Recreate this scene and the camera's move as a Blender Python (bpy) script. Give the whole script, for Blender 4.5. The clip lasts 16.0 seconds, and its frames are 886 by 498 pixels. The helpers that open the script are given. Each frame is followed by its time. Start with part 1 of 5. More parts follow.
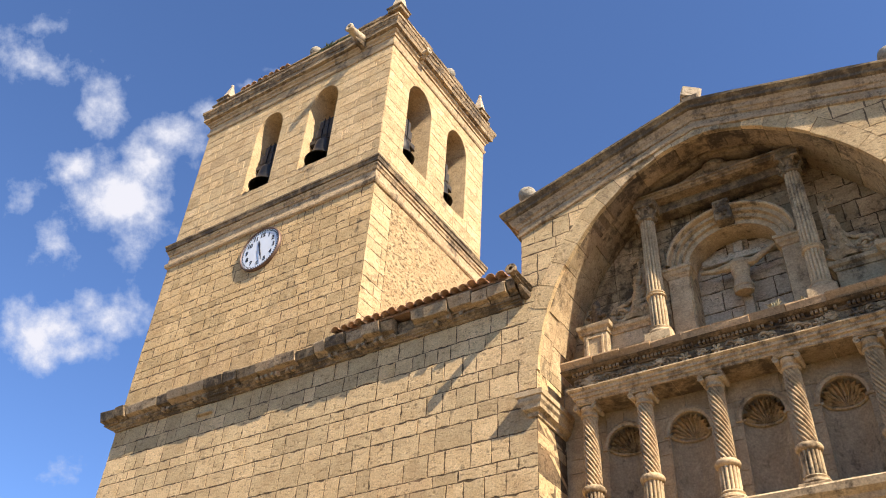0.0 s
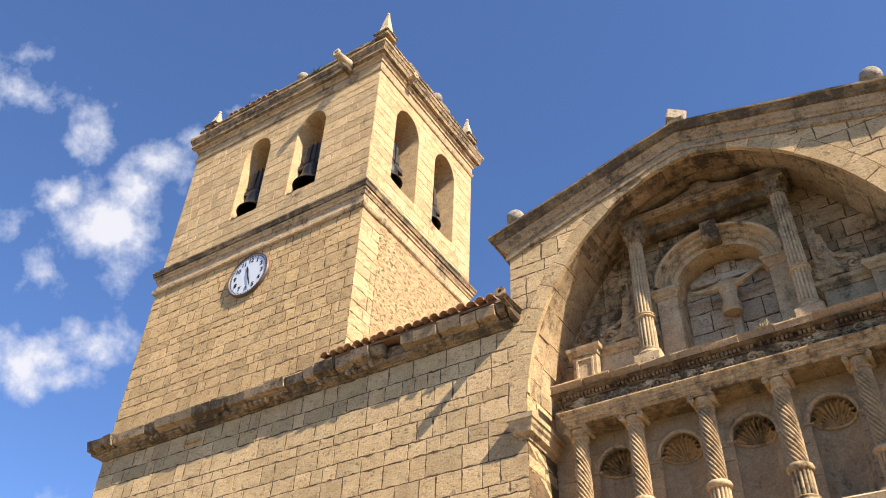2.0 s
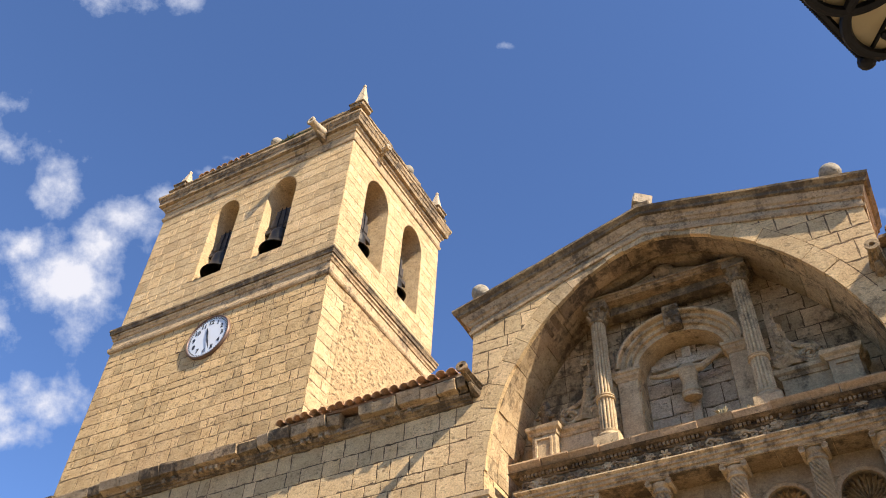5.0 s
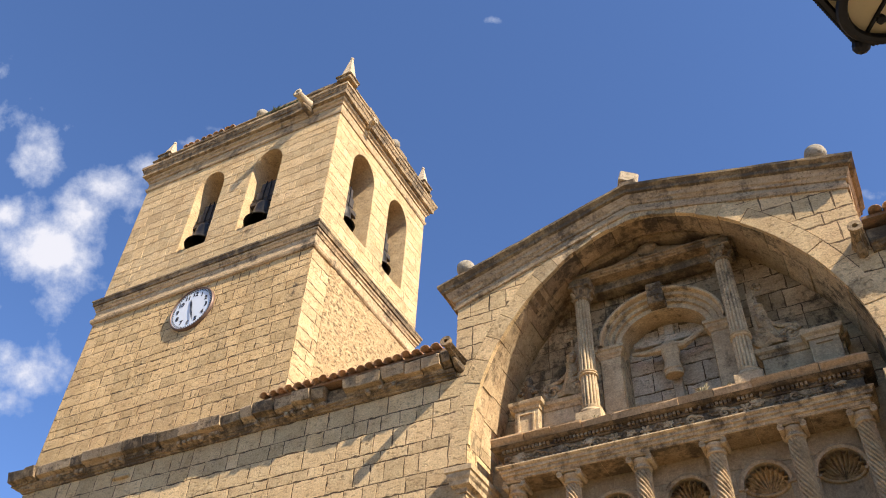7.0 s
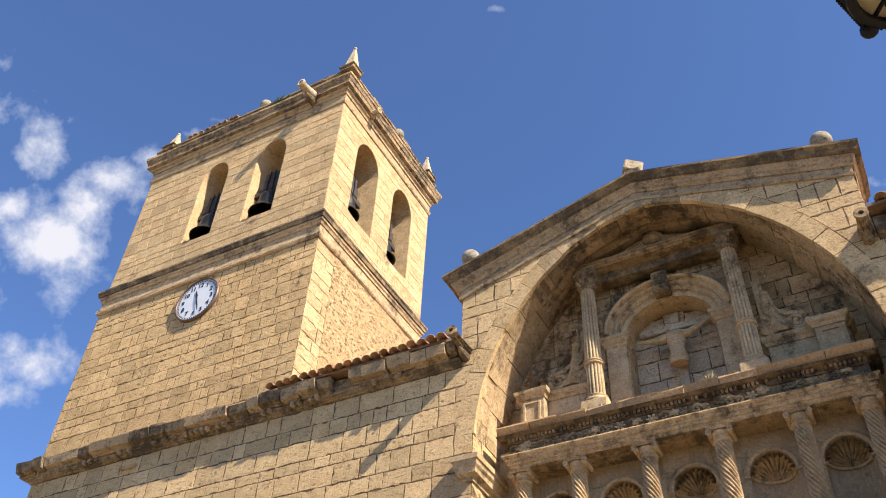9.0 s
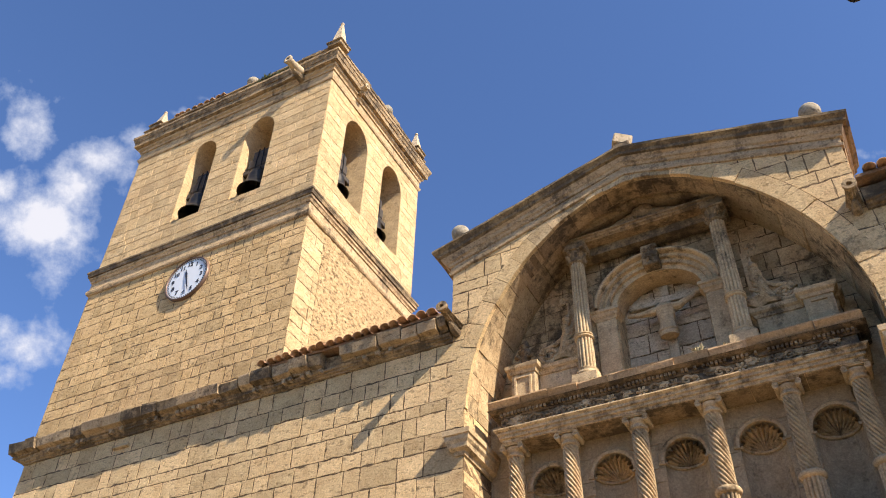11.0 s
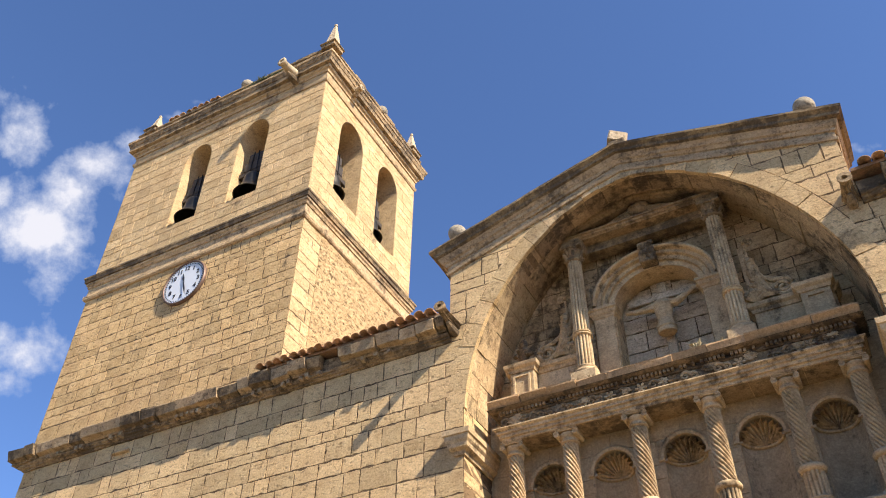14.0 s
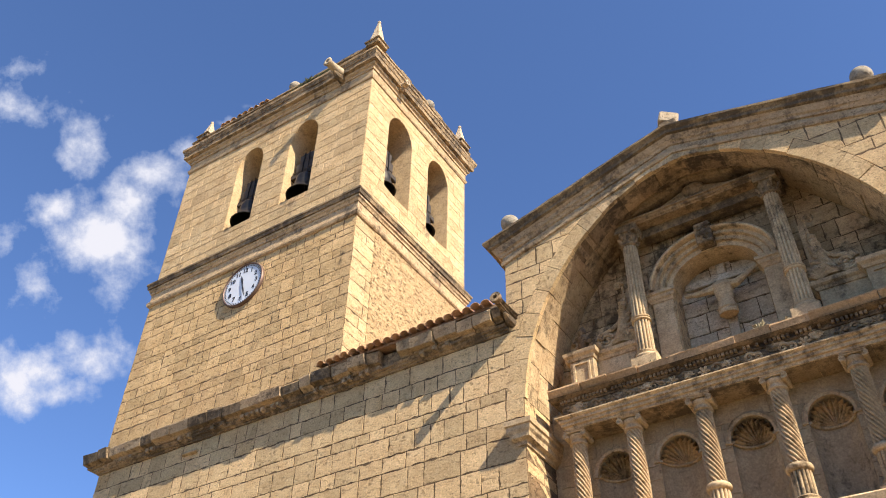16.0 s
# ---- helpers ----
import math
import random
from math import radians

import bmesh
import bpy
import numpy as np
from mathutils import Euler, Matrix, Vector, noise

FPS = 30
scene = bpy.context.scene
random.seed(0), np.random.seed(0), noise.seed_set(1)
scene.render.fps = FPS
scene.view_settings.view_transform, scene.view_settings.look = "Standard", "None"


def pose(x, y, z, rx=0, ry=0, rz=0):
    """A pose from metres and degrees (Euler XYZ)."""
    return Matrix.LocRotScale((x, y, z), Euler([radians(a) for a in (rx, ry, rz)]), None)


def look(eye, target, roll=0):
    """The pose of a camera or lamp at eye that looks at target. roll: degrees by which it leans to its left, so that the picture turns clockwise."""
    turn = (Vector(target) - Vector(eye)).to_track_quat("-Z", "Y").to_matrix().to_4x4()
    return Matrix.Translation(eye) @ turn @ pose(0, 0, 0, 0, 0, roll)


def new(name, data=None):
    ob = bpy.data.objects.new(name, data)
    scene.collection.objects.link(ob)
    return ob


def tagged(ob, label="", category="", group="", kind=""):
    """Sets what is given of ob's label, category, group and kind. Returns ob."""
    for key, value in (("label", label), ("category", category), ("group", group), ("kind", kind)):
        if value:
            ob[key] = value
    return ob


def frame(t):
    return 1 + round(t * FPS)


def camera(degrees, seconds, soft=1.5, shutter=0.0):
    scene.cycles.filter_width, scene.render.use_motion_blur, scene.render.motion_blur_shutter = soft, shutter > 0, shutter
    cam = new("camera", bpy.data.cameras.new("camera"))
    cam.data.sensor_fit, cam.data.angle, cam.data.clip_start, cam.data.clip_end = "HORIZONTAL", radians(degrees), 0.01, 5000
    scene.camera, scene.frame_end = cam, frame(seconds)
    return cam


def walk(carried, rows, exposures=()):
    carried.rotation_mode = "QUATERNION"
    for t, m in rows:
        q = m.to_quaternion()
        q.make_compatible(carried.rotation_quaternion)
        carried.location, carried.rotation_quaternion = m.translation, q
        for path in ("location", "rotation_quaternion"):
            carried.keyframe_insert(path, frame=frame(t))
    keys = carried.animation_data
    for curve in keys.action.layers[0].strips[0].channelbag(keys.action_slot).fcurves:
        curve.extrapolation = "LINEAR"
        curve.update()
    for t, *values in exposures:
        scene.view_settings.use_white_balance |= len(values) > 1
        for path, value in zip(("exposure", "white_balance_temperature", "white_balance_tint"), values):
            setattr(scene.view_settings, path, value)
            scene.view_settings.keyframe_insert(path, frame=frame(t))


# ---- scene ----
# ---------------------------------------------------------------- camera and walk
cam = camera(54.0, 16.0, soft=1.0)
EYE = (0.0, 0.0, 1.6)
# seconds, yaw, pitch, roll
TURNS = [
    (0.0, 32.66, 39.04, -2.93),
    (0.5, 32.32, 39.43, -2.44),
    (1.0, 32.43, 40.22, -2.39),
    (1.5, 32.67, 40.42, -2.27),
    (2.0, 32.48, 40.61, -2.01),
    (2.5, 32.35, 41.70, -2.13),
    (3.0, 32.03, 43.22, -2.38),
    (3.5, 31.43, 45.16, -2.78),
    (4.0, 30.69, 46.34, -3.00),
    (4.5, 29.66, 45.98, -2.65),
    (7.0, 27.54, 43.90, -2.41),
    (7.5, 27.55, 42.98, -2.39),
    (8.0, 27.83, 42.65, -2.23),
    (8.5, 27.92, 43.09, -2.30),
    (9.0, 27.98, 43.21, -2.37),
    (11.5, 27.84, 41.60, -1.09),
    (12.0, 27.26, 42.20, -0.91),
    (12.5, 27.09, 42.27, -0.79),
    (13.0, 26.72, 41.63, -0.31),
    (13.5, 26.60, 41.25, 0.23),
    (14.0, 28.44, 41.69, -0.71),
    (14.5, 30.50, 41.73, -0.84),
    (15.0, 31.95, 41.66, -0.63),
    (15.5, 32.82, 41.48, -0.89),
    (16.0, 32.84, 41.10, -1.04),
]
# seconds, small sway of the eye in metres
SWAY = [(0.0, 0.02, 0.02, 0), (4.5, 0.03, 0.03, 0), (7.0, 0, 0, 0), (9.0, -0.01, 0.005, 0), (11.5, 0, 0.055, 0), (16.0, 0, 0.055, 0)]


def sway(t):
    a = [[row[k] for row in SWAY] for k in range(4)]
    return [float(np.interp(t, a[0], a[k])) for k in (1, 2, 3)]


walk(cam, [(t, pose(EYE[0] + sway(t)[0], EYE[1] + sway(t)[1], EYE[2] + sway(t)[2], 90 + p, r, y)) for t, y, p, r in TURNS],
     exposures=[(0.0, 1.05, 6450, 15), (16.0, 1.05, 6450, 15)])

# ---------------------------------------------------------------- world and sun
SUN_TRAVEL = Vector((-0.69, 0.222, -0.685)).normalized()
world = bpy.data.worlds.new("sky")
scene.world = world
world.use_nodes = True
wn = world.node_tree
sky = wn.nodes.new("ShaderNodeTexSky")
sky.sky_type = "NISHITA"
sky.sun_disc = False
sky.sun_elevation = math.asin(-SUN_TRAVEL.z)
sky.sun_rotation = math.atan2(-SUN_TRAVEL.x, -SUN_TRAVEL.y)
sky.altitude = 1800
sky.air_density, sky.dust_density, sky.ozone_density = 1.0, 1.1, 8.0
wn.nodes["Background"].inputs["Strength"].default_value = 0.112
wn.links.new(sky.outputs[0], wn.nodes["Background"].inputs["Color"])
sun_data = bpy.data.lights.new("sun", "SUN")
sun_data.energy, sun_data.angle, sun_data.color = 5.0, radians(0.53), (1.0, 0.90, 0.74)
sun = new("sun", sun_data)
sun.matrix_world = look((20, -10, 40), Vector((20, -10, 40)) + SUN_TRAVEL)

# ---------------------------------------------------------------- materials


def shader(name):
    m = bpy.data.materials.new(name)
    m.use_nodes = True
    nt = m.node_tree
    return m, nt, nt.nodes["Principled BSDF"]


def node(nt, kind, **values):
    n = nt.nodes.new(kind)
    for k, v in values.items():
        n.inputs[k.replace("_", " ")].default_value = v
    return n


def noise_at(nt, pos, scale, detail=4.0, rough=0.6, stretch=(1, 1, 1)):
    mp = nt.nodes.new("ShaderNodeMapping")
    mp.inputs["Scale"].default_value = stretch
    nt.links.new(pos, mp.inputs["Vector"])
    n = node(nt, "ShaderNodeTexNoise", Scale=scale, Detail=detail, Roughness=rough)
    nt.links.new(mp.outputs[0], n.inputs["Vector"])
    return n.outputs["Fac"]


def ramp(nt, fac, a, b, ca=(0, 0, 0, 1), cb=(1, 1, 1, 1)):
    r = nt.nodes.new("ShaderNodeValToRGB")
    r.color_ramp.elements[0].position, r.color_ramp.elements[1].position = a, b
    r.color_ramp.elements[0].color, r.color_ramp.elements[1].color = ca, cb
    nt.links.new(fac, r.inputs[0])
    return r.outputs[0]


def mix(nt, fac, a, b, mode="MIX"):
    m = nt.nodes.new("ShaderNodeMix")
    m.data_type, m.blend_type = "RGBA", mode
    for sock, v in ((m.inputs[0], fac), (m.inputs[6], a), (m.inputs[7], b)):
        if isinstance(v, (int, float)):
            sock.default_value = v
        elif isinstance(v, tuple):
            sock.default_value = (*v[:3], 1)
        else:
            nt.links.new(v, sock)
    return m.outputs[2]


def stone(name, light, dark, stain=(0.095, 0.072, 0.048), stains=0.35, tint=0.25, pits=0.5, relief=0.02, warm=(0.46, 0.29, 0.15)):
    """Weathered limestone: two tones, block to block tint, dark lichen, ochre bloom and pits."""
    m, nt, p = shader(name)
    geo = nt.nodes.new("ShaderNodeNewGeometry")
    pos = geo.outputs["Position"]
    info = nt.nodes.new("ShaderNodeObjectInfo")
    big = noise_at(nt, pos, 0.55, 5, 0.62)
    mid = noise_at(nt, pos, 3.2, 6, 0.65)
    fine = noise_at(nt, pos, 26, 6, 0.7)
    col = mix(nt, ramp(nt, mid, 0.30, 0.72), dark, light)
    col = mix(nt, ramp(nt, big, 0.50, 0.78, (0, 0, 0, 1), (0.45, 0.45, 0.45, 1)), col, warm)
    r = ramp(nt, info.outputs["Random"], 0, 1, (1 - tint, 1 - tint, 1 - tint * 1.15, 1), (1 + tint * 0.55, 1 + tint * 0.45, 1 + tint * 0.3, 1))
    col = mix(nt, 1.0, col, r, "MULTIPLY")
    streak = noise_at(nt, pos, 1.3, 6, 0.72, (1.0, 1.0, 0.45))
    patch = mix(nt, 0.35, streak, noise_at(nt, pos, 7.0, 5, 0.7))
    col = mix(nt, ramp(nt, patch, 0.61 - 0.19 * stains, 0.70 - 0.19 * stains, (0, 0, 0, 1), (0.80, 0.80, 0.80, 1)), col, stain)
    grain = ramp(nt, fine, 0.30, 0.70, (0.66, 0.64, 0.60, 1), (1.20, 1.19, 1.17, 1))
    col = mix(nt, 1.0, col, grain, "MULTIPLY")
    worn = ramp(nt, noise_at(nt, pos, 5.5, 6, 0.78, (1.0, 1.0, 2.6)), 0.55, 0.59, (0, 0, 0, 1), (pits, pits, pits, 1))
    col = mix(nt, worn, col, tuple(c * 0.33 for c in dark))
    vor = node(nt, "ShaderNodeTexVoronoi", Scale=6.5)
    wob = mix(nt, 0.06, pos, noise_colour(nt, pos, 9))
    nt.links.new(wob, vor.inputs["Vector"])
    pit_mask = ramp(nt, noise_at(nt, pos, 2.1, 3, 0.5), 0.44, 0.58)
    pit = ramp(nt, vor.outputs["Distance"], 0.12, 0.26, (1, 1, 1, 1), (0, 0, 0, 1))
    pit = mix(nt, 1.0, pit, pit_mask, "MULTIPLY")
    pit = mix(nt, 1.0, pit, (pits, pits, pits), "MULTIPLY")
    col = mix(nt, pit, col, tuple(c * 0.20 for c in dark))
    small = node(nt, "ShaderNodeTexVoronoi", Scale=17.0)
    nt.links.new(wob, small.inputs["Vector"])
    holes = ramp(nt, small.outputs["Distance"], 0.14, 0.24, (1, 1, 1, 1), (0, 0, 0, 1))
    holes = mix(nt, 1.0, holes, ramp(nt, noise_at(nt, pos, 1.4, 4, 0.6), 0.47, 0.57, (0, 0, 0, 1), (pits, pits, pits, 1)), "MULTIPLY")
    col = mix(nt, holes, col, tuple(c * 0.18 for c in dark))
    pit = mix(nt, 1.0, pit, holes, "LIGHTEN")
    nt.links.new(col, p.inputs["Base Color"])
    p.inputs["Roughness"].default_value = 0.92
    p.inputs["Specular IOR Level"].default_value = 0.25
    h = mix(nt, 0.45, mid, fine)
    h = mix(nt, worn, h, (0.12, 0.12, 0.12))
    h = mix(nt, pit, h, (0, 0, 0))
    b = node(nt, "ShaderNodeBump", Strength=1.0, Distance=relief)
    nt.links.new(h, b.inputs["Height"])
    nt.links.new(b.outputs[0], p.inputs["Normal"])
    return m


def noise_colour(nt, pos, scale):
    n = node(nt, "ShaderNodeTexNoise", Scale=scale, Detail=3.0)
    nt.links.new(pos, n.inputs["Vector"])
    return n.outputs["Color"]


def plain(name, color, rough=0.6, metal=0.0, wear=0.25, scale=18.0, bump=0.004):
    m, nt, p = shader(name)
    geo = nt.nodes.new("ShaderNodeNewGeometry")
    n = noise_at(nt, geo.outputs["Position"], scale, 5, 0.65)
    n2 = noise_at(nt, geo.outputs["Position"], scale * 0.15, 4, 0.6)
    c = mix(nt, ramp(nt, n, 0.3, 0.75), tuple(v * (1 - wear) for v in color), tuple(min(1, v * (1 + wear * 0.6)) for v in color))
    c = mix(nt, ramp(nt, n2, 0.45, 0.8, (0, 0, 0, 1), (wear, wear, wear, 1)), c, tuple(v * 0.5 for v in color))
    nt.links.new(c, p.inputs["Base Color"])
    p.inputs["Roughness"].default_value, p.inputs["Metallic"].default_value = rough, metal
    if bump:
        b = node(nt, "ShaderNodeBump", Strength=0.6, Distance=bump)
        nt.links.new(n, b.inputs["Height"])
        nt.links.new(b.outputs[0], p.inputs["Normal"])
    return m


ASHLAR = stone("golden_ashlar", (0.72, 0.515, 0.265), (0.54, 0.36, 0.165), stains=0.17, tint=0.2, pits=0.62)
ASHLAR_PALE = stone("pale_ashlar", (0.71, 0.535, 0.305), (0.54, 0.375, 0.185), stains=0.2, tint=0.2, pits=0.5)
NAVE_STONE = stone("nave_ashlar", (0.74, 0.55, 0.30), (0.57, 0.395, 0.20), stains=0.17, tint=0.2, pits=0.5)
MORTAR = stone("lime_mortar", (0.21, 0.145, 0.078), (0.11, 0.074, 0.04), stains=0.3, tint=0.0, pits=0.5, relief=0.03)
PORTAL_STONE = stone("portal_stone", (0.63, 0.485, 0.29), (0.41, 0.29, 0.16), stain=(0.045, 0.033, 0.022), stains=0.55, tint=0.28, pits=0.4, warm=(0.36, 0.22, 0.12))
CARVED = stone("carved_stone", (0.67, 0.515, 0.31), (0.44, 0.315, 0.175), stain=(0.06, 0.045, 0.028), stains=0.42, tint=0.12, relief=0.008, pits=0.25)
CORONA = stone("rosy_cornice_stone", (0.56, 0.375, 0.20), (0.42, 0.27, 0.14), stain=(0.09, 0.065, 0.045), stains=0.25, tint=0.16, relief=0.01, pits=0.3)
RAKE_STONE = stone("gable_cornice_stone", (0.52, 0.395, 0.245), (0.36, 0.26, 0.15), stain=(0.06, 0.047, 0.034), stains=0.5, tint=0.2, relief=0.02, pits=0.5)
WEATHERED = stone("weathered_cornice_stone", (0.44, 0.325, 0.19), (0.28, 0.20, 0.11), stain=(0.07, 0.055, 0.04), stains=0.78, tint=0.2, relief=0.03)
GREY_STONE = stone("grey_lichen_stone", (0.66, 0.54, 0.38), (0.49, 0.385, 0.25), stains=0.25, tint=0.15, warm=(0.4, 0.32, 0.2))
RUBBLE = stone("rubble_render", (0.68, 0.48, 0.25), (0.50, 0.34, 0.17), stains=0.2, tint=0.16, pits=0.8, relief=0.05)
TOWER_MOULD = stone("tower_moulding_stone", (0.62, 0.46, 0.27), (0.45, 0.315, 0.17), stain=(0.085, 0.065, 0.045), stains=0.5, tint=0.1)
NICHE_WALL = stone("pale_niche_stone", (0.56, 0.445, 0.28), (0.40, 0.305, 0.18), stains=0.3, tint=0.1, pits=0.2, relief=0.012)
# stained stone; its dark tone also stands for shade on undersides
ENTAB = stone("stained_and_shaded_stone", (0.46, 0.34, 0.20), (0.28, 0.19, 0.105), stain=(0.065, 0.048, 0.033), stains=0.72, tint=0.12, pits=0.3)
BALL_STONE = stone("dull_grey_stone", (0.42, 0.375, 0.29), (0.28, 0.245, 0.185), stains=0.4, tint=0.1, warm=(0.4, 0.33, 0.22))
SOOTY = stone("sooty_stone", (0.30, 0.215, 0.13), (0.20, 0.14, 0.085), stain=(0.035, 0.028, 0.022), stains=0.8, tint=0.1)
BELFRY_CORE = stone("belfry_core_stone", (0.64, 0.475, 0.27), (0.47, 0.33, 0.17), stains=0.2, tint=0.0, pits=0.4)
TILE = stone("clay_tile", (0.56, 0.36, 0.20), (0.38, 0.20, 0.11), stain=(0.14, 0.11, 0.075), stains=0.4, tint=0.3, relief=0.008, pits=0.2, warm=(0.45, 0.2, 0.1))
PAVING = stone("paving", (0.38, 0.325, 0.235), (0.28, 0.235, 0.165), stains=0.3, tint=0.0)
BRONZE = plain("dark_bronze", (0.055, 0.05, 0.04), 0.45, 0.85, 0.4, 8)
IRON = plain("black_iron", (0.009, 0.009, 0.011), 0.5, 0.6, 0.3, 30)
WOOD = plain("weathered_timber", (0.055, 0.042, 0.03), 0.85, 0.0, 0.4, 14, 0.01)
DIAL = plain("white_enamel", (0.66, 0.69, 0.70), 0.35, 0.0, 0.05, 3, 0.0)
BLACK = plain("black_enamel", (0.02, 0.02, 0.022), 0.4, 0.0, 0.1, 10, 0.0)
BROWN_RIM = plain("brown_metal_rim", (0.16, 0.10, 0.07), 0.5, 0.5, 0.3, 12)

# ---------------------------------------------------------------- building helpers


def mesh_of(name, verts, faces, smooth=False):
    me = bpy.data.meshes.new(name)
    me.from_pydata([tuple(v) for v in verts], [], faces)
    me.validate()
    bm = bmesh.new()
    bm.from_mesh(me)
    bmesh.ops.recalc_face_normals(bm, faces=bm.faces)
    bm.to_mesh(me)
    bm.free()
    if smooth:
        me.polygons.foreach_set("use_smooth", [True] * len(me.polygons))
    me.update()
    return me


def place(name, me, material, parent=None, label="", at=None):
    ob = new(name, me)
    if material and not me.materials:
        me.materials.append(material)
    if parent:
        ob.parent = parent
    if at is not None:
        ob.matrix_basis = at
    if label:
        tagged(ob, label=label)
    return ob


def part(name, bm, material, parent, label="", at=None, smooth=False):
    me = bpy.data.meshes.new(name)
    bmesh.ops.recalc_face_normals(bm, faces=bm.faces)
    bm.to_mesh(me)
    bm.free()
    if smooth:
        me.polygons.foreach_set("use_smooth", [True] * len(me.polygons))
    return place(name, me, material, parent, label, at)


def thing(name, label, category, at, group="", kind=""):
    ob = new(name)
    ob.empty_display_size = 0.2
    ob.matrix_basis = at
    return tagged(ob, label, category, group, kind)


def structure(name, me, material, label, category, at=None):
    ob = place(name, me, material, None, "", at)
    return tagged(ob, label, category, "", "structure")


def box(bm, x0, x1, y0, y1, z0, z1, bevel=0.0):
    made = bmesh.ops.create_cube(bm, size=1)["verts"]
    for v in made:
        v.co = Vector(((x0 + x1) / 2 + v.co.x * (x1 - x0), (y0 + y1) / 2 + v.co.y * (y1 - y0), (z0 + z1) / 2 + v.co.z * (z1 - z0)))
    if bevel:
        edges = list({e for v in made for e in v.link_edges})
        bmesh.ops.bevel(bm, geom=edges, offset=bevel, segments=1, affect="EDGES")


def box_mesh(name, *dims, bevel=0.0):
    bm = bmesh.new()
    box(bm, *dims, bevel=bevel)
    me = bpy.data.meshes.new(name)
    bm.to_mesh(me)
    bm.free()
    return me


def prism(name, outline, y0, y1):
    """An outline of (x, z) pushed from y0 to y1."""
    n = len(outline)
    verts = [(x, y0, z) for x, z in outline] + [(x, y1, z) for x, z in outline]
    faces = [list(range(n))[::-1], list(range(n, 2 * n))] + [[i, (i + 1) % n, n + (i + 1) % n, n + i] for i in range(n)]
    return mesh_of(name, verts, faces)


def sweep(name, path, profile, closed=False, rough=0.0, seed=0, step=0.35):
    """A moulding: profile of (out, up) carried along a path of (x, y, z, nx, ny), where n points outwards."""
    rng = random.Random(seed)
    pts = []
    for a, b in zip(path[:-1], path[1:]):
        length = math.dist(a[:3], b[:3])
        k = max(1, int(length / step)) if rough else 1
        for i in range(k):
            f = i / k
            pts.append([p + (q - p) * f for p, q in zip(a, b)])
    pts.append(list(path[-1]))
    n = len(profile)
    verts, faces = [], []
    for x, y, z, nx, ny in pts:
        for o, u in profile:
            j = rng.uniform(-rough, rough) if o > 0.02 else 0
            verts.append((x + nx * (o + j), y + ny * (o + j), z + u + (rng.uniform(-rough, rough) * 0.7 if o > 0.02 else 0)))
    for i in range(len(pts) - 1):
        for k in range(n):
            a, b = i * n + k, i * n + (k + 1) % n
            faces.append([a, b, b + n, a + n])
    faces.append(list(range(n)))
    faces.append(list(range((len(pts) - 1) * n, len(pts) * n)))
    return mesh_of(name, verts, faces)


def lathe(bm, profile, segs=24, centre=(0, 0, 0), flute=None):
    """Profile of (radius, z); flute(angle, z) scales the radius."""
    rings = []
    for r, z in profile:
        ring = []
        for i in range(segs):
            a = 2 * math.pi * i / segs
            rr = r * (flute(a, z) if flute else 1)
            ring.append(bm.verts.new((centre[0] + rr * math.cos(a), centre[1] + rr * math.sin(a), centre[2] + z)))
        rings.append(ring)
    for a, b in zip(rings[:-1], rings[1:]):
        for i in range(segs):
            bm.faces.new((a[i], a[(i + 1) % segs], b[(i + 1) % segs], b[i]))
    bm.faces.new(rings[0][::-1])
    bm.faces.new(rings[-1])


def tube(bm, path, radius, segs=8):
    """A round bar along points; radius a number or a list."""
    rings = []
    pts = [Vector(p) for p in path]
    for i, p in enumerate(pts):
        d = (pts[min(i + 1, len(pts) - 1)] - pts[max(i - 1, 0)]).normalized()
        q = d.to_track_quat("Z", "Y")
        r = radius[i] if isinstance(radius, (list, tuple)) else radius
        rings.append([bm.verts.new(p + q @ Vector((r * math.cos(2 * math.pi * k / segs), r * math.sin(2 * math.pi * k / segs), 0))) for k in range(segs)])
    for a, b in zip(rings[:-1], rings[1:]):
        for i in range(segs):
            bm.faces.new((a[i], a[(i + 1) % segs], b[(i + 1) % segs], b[i]))
    bm.faces.new(rings[0][::-1])
    bm.faces.new(rings[-1])


def cut(ob, cutters):
    """Takes the cutter meshes out of ob for good."""
    for me in cutters:
        tool = new("tool", me)
        mod = ob.modifiers.new("cut", "BOOLEAN")
        mod.object, mod.operation, mod.solver = tool, "DIFFERENCE", "EXACT"
        bpy.context.view_layer.update()
        done = bpy.data.meshes.new_from_object(ob.evaluated_get(bpy.context.evaluated_depsgraph_get()))
        ob.modifiers.clear()
        ob.data = done
        bpy.data.objects.remove(tool)


def arch_outline(cx, half, z0, spring, apex, power=2.0, n=14):
    """A closed outline: straight jambs from z0 to spring, then a (super)elliptic head."""
    pts = [(cx - half, z0), (cx + half, z0)]
    for i in range(2 * n + 1):
        a = math.pi * i / (2 * n)
        c, s = math.cos(a), math.sin(a)
        pts.append((cx + math.copysign(half * abs(c) ** (2 / power), c), spring + (apex - spring) * abs(s) ** (2 / power)))
    return pts


def half_at(z, half, spring, apex, power=2.0):
    if z <= spring:
        return half
    f = min(1.0, (z - spring) / (apex - spring))
    return half * max(0.0, 1 - f ** power) ** (1 / power)


STONE_CACHE = {}


